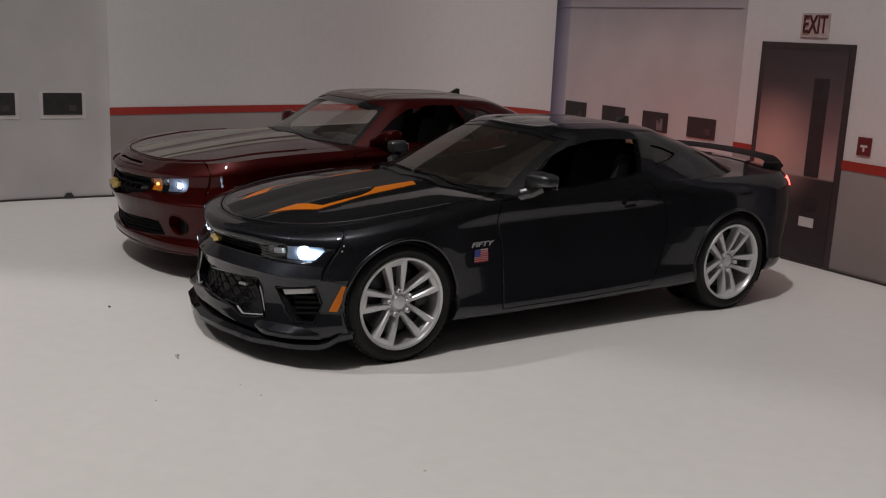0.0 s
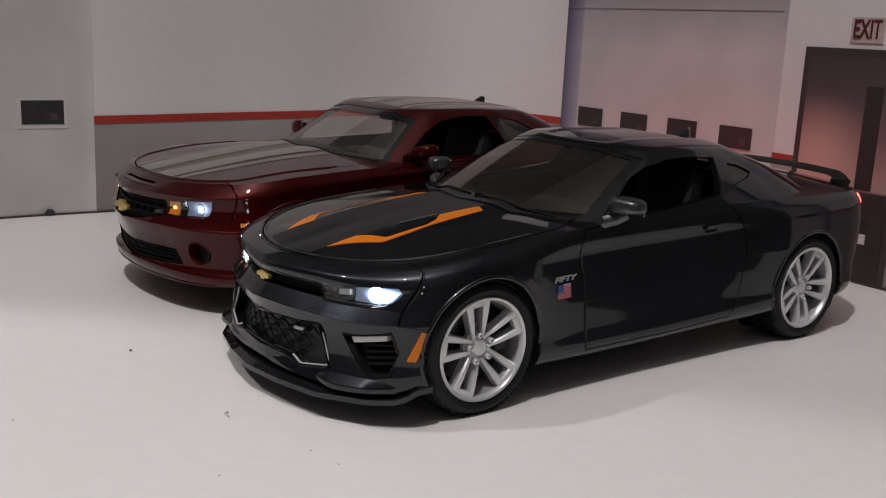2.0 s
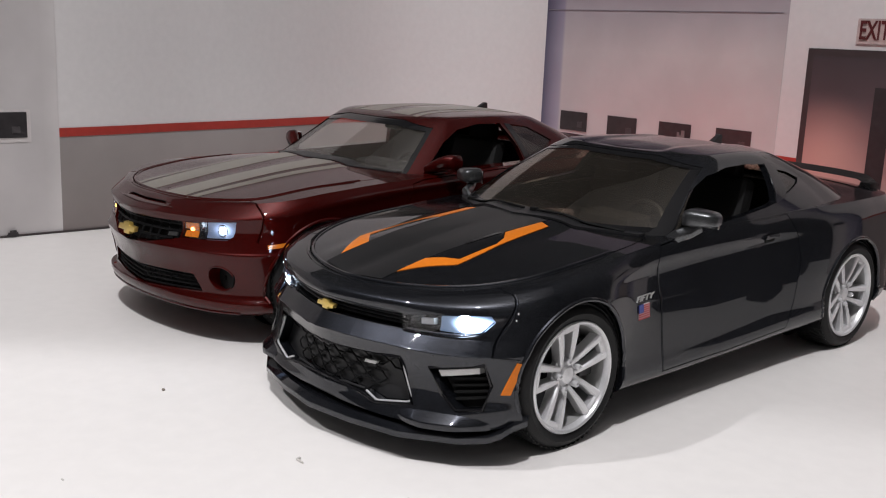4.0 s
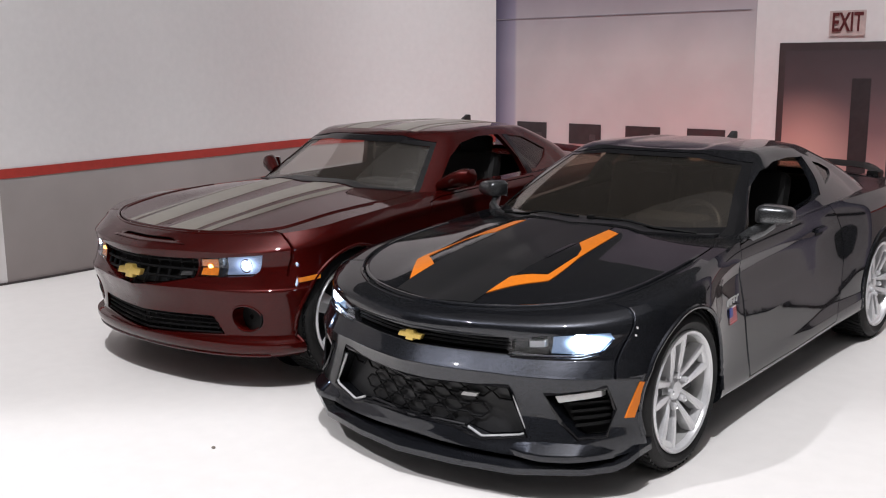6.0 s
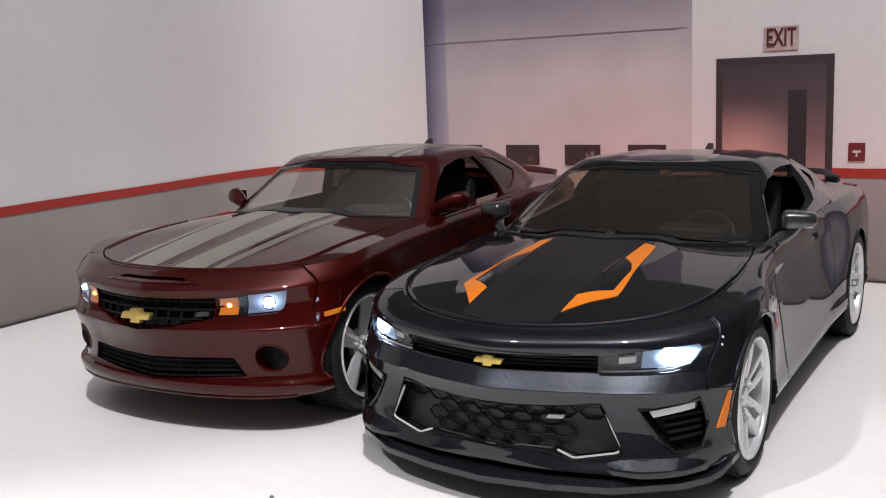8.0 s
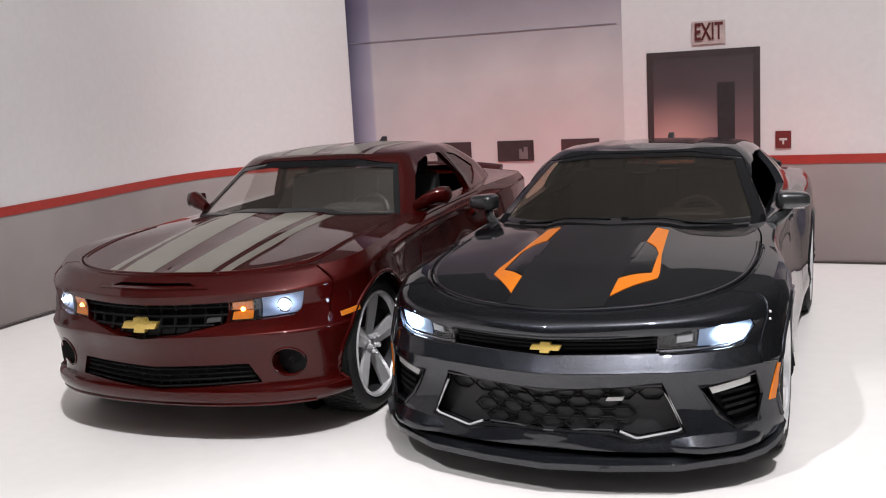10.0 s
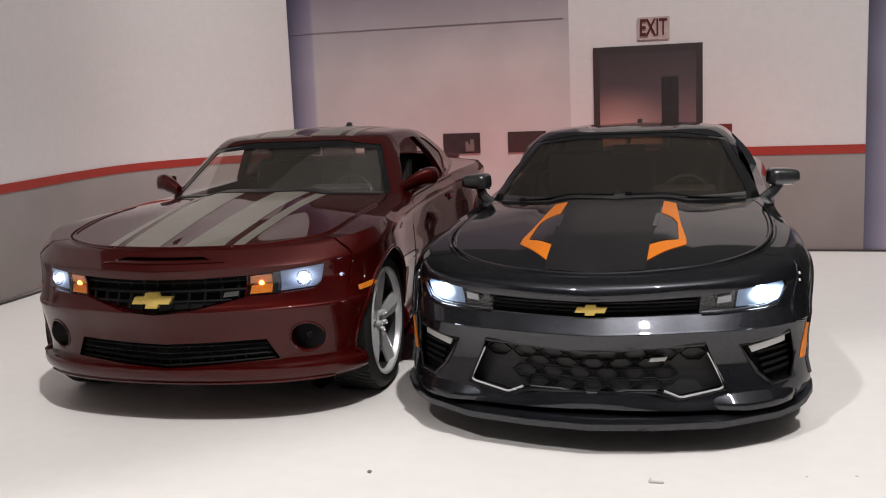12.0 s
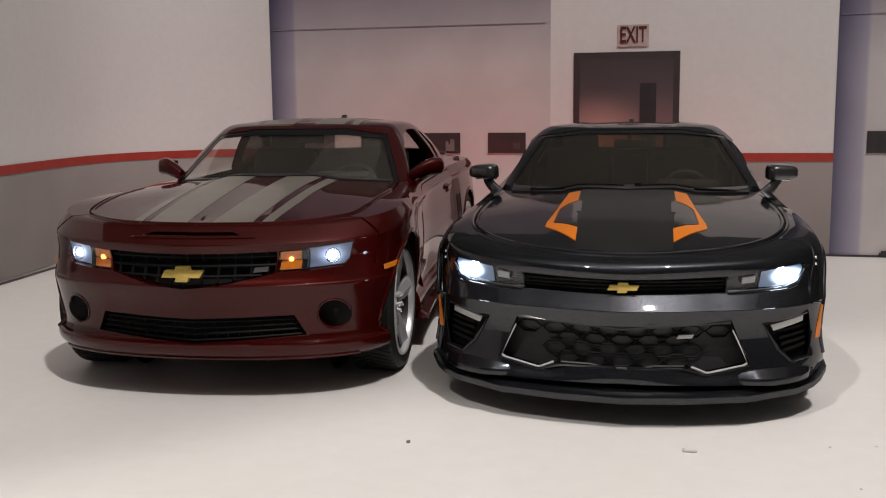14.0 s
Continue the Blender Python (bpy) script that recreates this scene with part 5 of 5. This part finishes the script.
RED = dict(
    paint=RED_PAINT, glass=GLASS, wheelbase=2.85, radius=0.375, rim=0.292, track=0.815, spokes="broad", phase=(0.1, 0.1),
    levels=[
        rv(-2.03, 2.10, 0.14, (0.19, 0.19, 0.20, 0.20, 0.22, 0.26), nf=2.45),
        rv(-2.13, 2.20, 0.06, (0.195, 0.195, 0.22, 0.21, 0.26, 0.30), nf=2.5),
        rv(-2.168, 2.23, 0.006, (0.235, 0.235, 0.26, 0.26, 0.32, 0.36), nf=2.5, vee=0.03),
        rv(-2.180, 2.23, 0.004, (0.285, 0.285, 0.31, 0.31, 0.36, 0.40), nf=2.5, vee=0.04, tuck=0.002),
        rv(-2.150, 2.24, 0.025, (0.312, 0.312, 0.34, 0.35, 0.40, 0.46), nf=2.35, vee=0.07, tuck=0.008),
        rv(-2.165, 2.25, 0.014, (0.46, 0.46, 0.48, 0.46, 0.50, 0.56), nf=2.4, vee=0.10, tuck=0.014),
        rv(-2.215, 2.27, 0.0, (0.575, 0.575, 0.585, 0.58, 0.62, 0.66), nf=2.35, vee=0.12, tuck=0.012),
        rv(-2.222, 2.28, 0.0, (0.597, 0.60, 0.615, 0.62, 0.66, 0.70), nf=2.25, vee=0.12, tuck=0.011),
        rv(-2.20, 2.28, 0.003, (0.632, 0.640, 0.68, 0.70, 0.74, 0.79), nf=2.25, nr=2.4, vee=0.12, tuck=0.008),
        rv(-2.175, 2.28, 0.010, (0.71, 0.72, 0.755, 0.79, 0.83, 0.87), nf=2.25, nr=2.4, vee=0.11, tuck=0.006),
        rv(-2.195, 2.24, 0.012, (0.785, 0.79, 0.82, 0.87, 0.91, 0.93), nf=2.25, nr=2.4, vee=0.10, tuck=0.004),
        rv(-2.18, 2.19, 0.012, (0.805, 0.815, 0.885, 0.918, 0.96, 0.97), nf=2.25, nr=2.4, vee=0.09),
        rv(-2.06, 2.10, 0.050, (0.868, 0.885, 0.945, 0.972, 1.02, 1.02), nf=2.25, nr=2.4, vee=0.06),
    ],
    crown=[(-2.10, 0.868), (-1.95, 0.892), (-1.5, 0.945), (-0.95, 1.01), (-0.7, 1.025), (0.5, 1.0), (1.4, 1.05), (1.75, 1.08), (2.2, 1.06)],
    bump=red_bump,
    cabin=[
        dict(F=-0.98, R=1.95, inset=0, width=[(-0.5, 0.845), (0.4, 0.86), (1.1, 0.82), (1.7, 0.62)], z=[(-2, 0.92), (2, 0.93)], nf=1.9, nr=2.6, yf=-0.42, yr=1.25),
        dict(F=-0.58, R=1.62, inset=0, width=[(-0.2, 0.75), (0.5, 0.765), (1.1, 0.71), (1.5, 0.54)], z=[(-2, 1.125), (2, 1.14)], nf=2.0, nr=2.6, yf=-0.16, yr=1.1),
        dict(F=-0.24, R=1.25, inset=0, width=[(0.0, 0.625), (0.6, 0.635), (1.0, 0.58)], z=[(-0.3, 1.305), (0.4, 1.318), (1.3, 1.28)], nf=2.6, nr=2.8, yf=0.05, yr=0.8),
        dict(F=-0.13, R=1.15, inset=0, width=[(0.0, 0.55), (0.6, 0.56), (1.0, 0.51)], z=[(-0.3, 1.342), (0.4, 1.355), (1.3, 1.31)], nf=2.6, nr=2.8, yf=0.1, yr=0.76),
    ],
    roof=[(-0.1, 1.35), (0.25, 1.382), (0.7, 1.378), (1.12, 1.33)],
    tub=[(-0.66, -0.58), (-0.3, -0.82), (0.3, -0.82), (0.66, -0.58), (0.74, -0.3), (0.74, 0.9), (0.6, 1.2), (-0.6, 1.2), (-0.74, 0.9), (-0.74, -0.3)],
    pockets=[
        ([(-0.25, 0.835), (0.25, 0.835), (0.21, 0.850), (-0.21, 0.850)], "front", 0.05),
        ([(0.432, 0.655), (0.60, 0.660), (0.735, 0.670), (0.762, 0.695), (0.782, 0.788), (0.56, 0.768), (0.448, 0.758)], "front", 0.07),
        ([(-0.425, 0.650), (-0.18, 0.598), (0.0, 0.584), (0.18, 0.598), (0.425, 0.650), (0.44, 0.758), (0.2, 0.752), (-0.2, 0.752), (-0.44, 0.758)], "front", 0.08),
        ([(-0.56, 0.326), (0.0, 0.290), (0.56, 0.326), (0.505, 0.432), (0.0, 0.420), (-0.505, 0.432)], "front", 0.07),
        ([(0.690 + 0.074 * math.cos(2 * math.pi * k / 20), 0.428 + 0.076 * math.sin(2 * math.pi * k / 20)) for k in range(20)], "front", 0.10),
    ],
    hood=[(0.0, -2.06), (0.3, -2.03), (0.52, -1.95), (0.68, -1.83), (0.75, -1.70), (0.78, -1.4), (0.79, -1.0), (0.76, -0.72), (0.70, -0.62), (0.4, -0.80), (0.0, -0.88), (-0.4, -0.80), (-0.70, -0.62), (-0.76, -0.72), (-0.79, -1.0), (-0.78, -1.4), (-0.75, -1.70), (-0.68, -1.83), (-0.52, -1.95), (-0.3, -2.03)],
    door=[(-0.665, 0.255), (-0.66, 0.6), (-0.66, 0.80), (-0.62, 0.935), (-0.5, 0.955), (0.62, 0.99), (0.72, 0.82), (0.74, 0.66), (0.69, 0.42), (0.60, 0.28), (0.0, 0.255)],
    seams=[([(-1.84, 0.87), (-1.845, 0.76), (-1.87, 0.665)], "left"), ([(0.69, -1.825), (0.78, -1.835), (0.86, -1.84)], "top")],
    side_windows=[
        [(-0.44, 0.985), (-0.16, 1.185), (0.02, 1.265), (0.25, 1.298), (0.50, 1.298), (0.60, 1.12), (0.63, 1.01), (0.2, 0.992)],
        [(0.60, 1.29), (0.82, 1.26), (1.08, 1.15), (1.0, 1.10), (0.80, 1.03), (0.70, 1.03), (0.66, 1.12)],
    ],
    window_names=[None, "quarter_window"],
    windscreen=[(-0.760, 0.95), (0.0, 0.92), (0.760, 0.95), (0.735, 1.01), (0.592, 1.277), (0.32, 1.318), (-0.32, 1.318), (-0.592, 1.277), (-0.735, 1.01)],
    clear_view=[(-0.720, 0.985), (0.720, 0.985), (0.575, 1.252), (0.32, 1.276), (-0.32, 1.276), (-0.575, 1.252)],
    screen_end=-0.05,
    rear_glass=[(-0.52, 1.11), (0.52, 1.11), (0.47, 1.265), (-0.47, 1.265)], rear_start=1.05,
    roof_label="dark red roof with silver stripes",
)
red_car, red_skin, red_cab, red_doors = build_car("model_car", "dark red metallic model coupe with silver racing stripes", pose(-2.12 * S, -2.2 * S, 0, 0, 0, 2.5) @ pose(0, 2.22 * S, 0), RED)


def red_details(car, skin, gh):
    # racing stripes over hood and roof
    bands = [(0.075, 0.285), (0.330, 0.385)]
    for x0, x1 in bands:
        for s in (1, -1):
            f = list if s > 0 else flip
            k = 0.045
            decal("hood_stripe", f([(x0 - 0.01, -2.055 + 0.25 * x0 * x0), (x1 - 0.01, -2.052 + 0.35 * x1 * x1), (x1 + k * 0.6, -0.86 + 0.3 * x1 * x1), (x0 + k * 0.6, -0.87 + 0.3 * x0 * x0)]), "top", skin, SILVER_STRIPE, car, "silver racing stripe", 0.0022)
            decal("roof_stripe", f([(x0, -0.12), (x1, -0.12), (x1 * 0.96, 1.12), (x0 * 0.96, 1.12)]), "top", gh, SILVER_STRIPE, car, "silver racing stripe", 0.0022)
    rear = [(0.70, -0.615), (0.4, -0.795), (0.0, -0.875), (-0.4, -0.795), (-0.70, -0.615)]
    decal("cowl", rear + [(x, y + 0.14) for x, y in reversed(rear)], "top", skin, BLACK, car, "black plastic cowl under the windscreen", 0.006)
    for s in (1, -1):
        drop_mirror(car, RED_PAINT, s, (0.790, -0.37, 1.012), (0.995, -0.255, 1.068), 0.060, 0.085)
    antenna(car, 0.98, 1.335)
    interior(car, 0.04)
    # hood nostril over the grille
    slot = decal("hood_slot", [(-0.247, 0.8365), (0.247, 0.8365), (0.209, 0.8485), (-0.209, 0.8485)], "front", skin, GAP, car, "narrow dark slot in the nose", out=-0.035, inn=0.048)
    decal("slot_lip", [(-0.33, 0.826), (0.33, 0.826), (0.31, 0.831), (-0.31, 0.831)], "front", skin, RED_PAINT, slot, out=0.007, inn=0.02)
    for s, f in ((1, list), (-1, flip)):
        lamp_poly = grown([(0.432, 0.655), (0.60, 0.660), (0.735, 0.670), (0.762, 0.695), (0.782, 0.788), (0.56, 0.768), (0.448, 0.758)], -0.004)
        lamp = part("headlight", drape(f(lamp_poly), "front", skin, -0.055, 0.068, 0.04), SATIN, car, "lit headlight with an amber inner lamp")
        p = on_skin(skin, "front", s * 0.685, 0.722, -0.026)
        turn = Matrix.Translation(p) @ pose(0, 0, 0, 0, 0, -90 + 16 * s)
        part("lamp_bulb", moved(lathe([(-0.02, 0.0001), (-0.02, 0.019), (0.006, 0.017), (0.012, 0.010), (0.014, 0.0001)], 24), turn), LAMP_WHITE, lamp, "glowing white lamp")
        part("lamp_ring", tube([turn @ Vector((0.004, 0.036 * math.cos(a), 0.036 * math.sin(a))) for a in (2 * math.pi * k / 24 for k in range(24))], 0.004, 6, closed=True), CHROME, lamp)
        decal("lamp_bowl", f([(0.580, 0.668), (0.728, 0.677), (0.752, 0.700), (0.772, 0.780), (0.583, 0.762)]), "front", skin, LAMP_PALE, lamp, out=-0.040, inn=0.055)
        for z0, z1 in ((0.664, 0.703), (0.712, 0.752)):
            decal("amber_lamp", f([(0.447, z0), (0.548, z0 + 0.003), (0.550, z1 + 0.006), (0.453, z1)]), "front", skin, AMBER, lamp, "amber turn lamp", out=-0.012, inn=0.05)
        p = on_skin(skin, "front", s * 0.50, 0.715, -0.006)
        part("amber_bulb", moved(lathe([(-0.01, 0.0001), (-0.01, 0.014), (0.004, 0.010), (0.006, 0.0001)], 14), Matrix.Translation(p) @ pose(0, 0, 0, 0, 0, -90 + 14 * s)), LAMP_AMBER, lamp, "glowing amber lamp")
        decal("lamp_divider", f([(0.552, 0.66), (0.575, 0.662), (0.577, 0.77), (0.555, 0.766)]), "front", skin, GLOSS_BLACK, lamp, out=-0.008, inn=0.05)
        lens = part("lamp_lens", drape(f(lamp_poly), "front", skin, 0.0, 0.006, 0.04), LENS, lamp, "clear lamp cover")
        lens.visible_shadow = False
        # round openings in the bumper
        c = on_skin(skin, "front", s * 0.690, 0.428, -0.07)
        fog = part("fog_opening", moved(lathe([(-0.03, 0.0001), (-0.03, 0.082), (-0.02, 0.082), (-0.02, 0.0001)], 28), Matrix.Translation(c) @ pose(0, 0, 0, 0, 0, 90)), GAP, car, "round black fog lamp opening")
        part("opening_rim", tube([on_skin(skin, "front", s * (0.690 + 0.075 * math.cos(a)), 0.428 + 0.077 * math.sin(a), 0.0) for a in (2 * math.pi * k / 32 for k in range(32))], 0.006, 6, closed=True), RED_PAINT, fog)
        part("fog_stub", moved(lathe([(-0.02, 0.0001), (-0.02, 0.02), (0.02, 0.016), (0.02, 0.0001)], 14), Matrix.Translation(c + Vector((0, -0.01, 0.0))) @ pose(0, 0, 0, 0, 0, -90)), GLOSS_BLACK, fog)
        way = "left" if s > 0 else "right"
        decal("side_marker", [(-1.825, 0.628), (-1.71, 0.640), (-1.71, 0.664), (-1.825, 0.652)], way, skin, AMBER, car, "amber side marker", out=0.008)
        h = decal("door_handle", [(0.40, 0.855), (0.55, 0.862), (0.55, 0.885), (0.41, 0.880)], way, skin, RED_PAINT, car, "red door handle", out=0.02)
        decal("handle_cup", [(0.42, 0.832), (0.52, 0.836), (0.53, 0.856), (0.41, 0.852)], way, skin, GAP, h, out=0.003)
        decal("side_skirt", [(-0.98, 0.185), (-0.9, 0.225), (0.95, 0.235), (0.99, 0.21), (0.9, 0.19), (-0.9, 0.178)], way, skin, RED_PAINT, car, "red side skirt", out=0.035, inn=0.05)
        decal("pillar_panel", [(0.545, 1.295), (0.61, 1.29), (0.67, 1.11), (0.72, 1.01), (0.65, 1.005), (0.61, 1.12)], way, gh, GLOSS_BLACK, car, "gloss black door pillar", out=0.004)
        for k in range(3):
            y = 0.80 + 0.06 * k
            decal("side_gill", [(y, 0.78), (y + 0.028, 0.78), (y + 0.075, 0.60), (y + 0.052, 0.60)], way, skin, GAP, car, "black side gill", out=0.002)
        decal("tail_light", f([(0.35, 0.83), (0.80, 0.84), (0.82, 0.93), (0.35, 0.92)]), "rear", skin, LAMP_RED, car, "lit red tail light", out=0.012, inn=0.02)
    # grille with its crossed bars
    gp = [(-0.425, 0.650), (-0.18, 0.598), (0.0, 0.584), (0.18, 0.598), (0.425, 0.650), (0.44, 0.758), (0.2, 0.752), (-0.2, 0.752), (-0.44, 0.758)]
    g = part("upper_grille", drape(grown(gp, -0.003), "front", skin, -0.07, 0.078, 0.05), GAP, car, "black grille with crossed bars")
    for k in range(-5, 6):
        x = k * 0.078
        lo = 0.588 + 0.15 * max(0, abs(x) - 0.02)
        part("grille_bar", tube([on_skin(skin, "front", x, z, -0.022) for z in np.linspace(min(lo, 0.645), 0.750, 6)], 0.008, 6), MATT, g)
    for z in (0.640, 0.688, 0.735):
        half = 0.43 if z > 0.65 else 0.36
        part("grille_bar", tube([on_skin(skin, "front", x, z, -0.020) for x in np.linspace(-half, half, 21)], 0.008, 6), MATT, g)
    y0 = on_skin(skin, "front", 0.0, 0.60, 0.0).y
    badge = [(-0.108, 0.643), (-0.088, 0.680), (-0.036, 0.680), (-0.030, 0.700), (0.036, 0.700), (0.042, 0.680), (0.112, 0.680), (0.092, 0.643), (0.034, 0.643), (0.028, 0.622), (-0.040, 0.622), (-0.032, 0.643)]
    part("badge", prism(badge, "y", y0 - 0.012, y0 + 0.02, 0.004), GOLD, car, "plain gold emblem")
    decal("grille_badge", [(0.325, 0.655), (0.395, 0.660), (0.395, 0.682), (0.33, 0.678)], "front", skin, STEEL, g, "small silver badge", out=-0.005, inn=0.03)
    lp = [(-0.56, 0.326), (0.0, 0.290), (0.56, 0.326), (0.505, 0.432), (0.0, 0.420), (-0.505, 0.432)]
    lg = part("lower_grille", drape(grown(lp, -0.003), "front", skin, -0.055, 0.066, 0.05), GAP, car, "black slatted lower grille")
    for k in range(4):
        z = 0.330 + 0.027 * k
        half = 0.535 - 0.012 * k
        part("grille_slat", tube([on_skin(skin, "front", x, z - 0.026 * (1 - abs(x) / half) * (1 - 0.24 * k), -0.02) for x in np.linspace(-half, half, 23)], 0.0085, 6, flat=0.8), MATT, lg)
    for k in range(-9, 10):
        x = k * 0.055
        part("grille_bar", tube([on_skin(skin, "front", x, z, -0.032) for z in np.linspace(0.300 + 0.04 * abs(x), 0.420, 5)], 0.005, 6), MATT, lg)
    part("splitter_edge", tube([on_skin(skin, "front", x, 0.215, 0.0) for x in np.linspace(-0.80, 0.80, 33)], 0.010, 6), RED_PAINT, car)
    # boot-lid spoiler
    b = bmesh.new()
    rows = []
    for k in range(25):
        x = -0.66 + 1.32 * k / 24
        t = abs(x) / 0.66
        y, z = 1.93 + 0.06 * (1 - t * t), 1.080 - 0.04 * t * t
        rows.append([b.verts.new((x, y + dy, z + dz)) for dy, dz in ((-0.06, -0.10), (0.06, -0.005), (0.15, 0.02), (0.165, 0.01), (0.15, -0.012), (0.08, -0.10))])
    for p, q in zip(rows, rows[1:]):
        for i in range(6):
            b.faces.new((p[i], p[(i + 1) % 6], q[(i + 1) % 6], q[i]))
    b.faces.new(rows[0]), b.faces.new(rows[-1][::-1])
    bmesh.ops.recalc_face_normals(b, faces=b.faces)
    part("rear_spoiler", b, RED_PAINT, car, "dark red rear spoiler")


red_details(red_car, red_skin, red_cab)
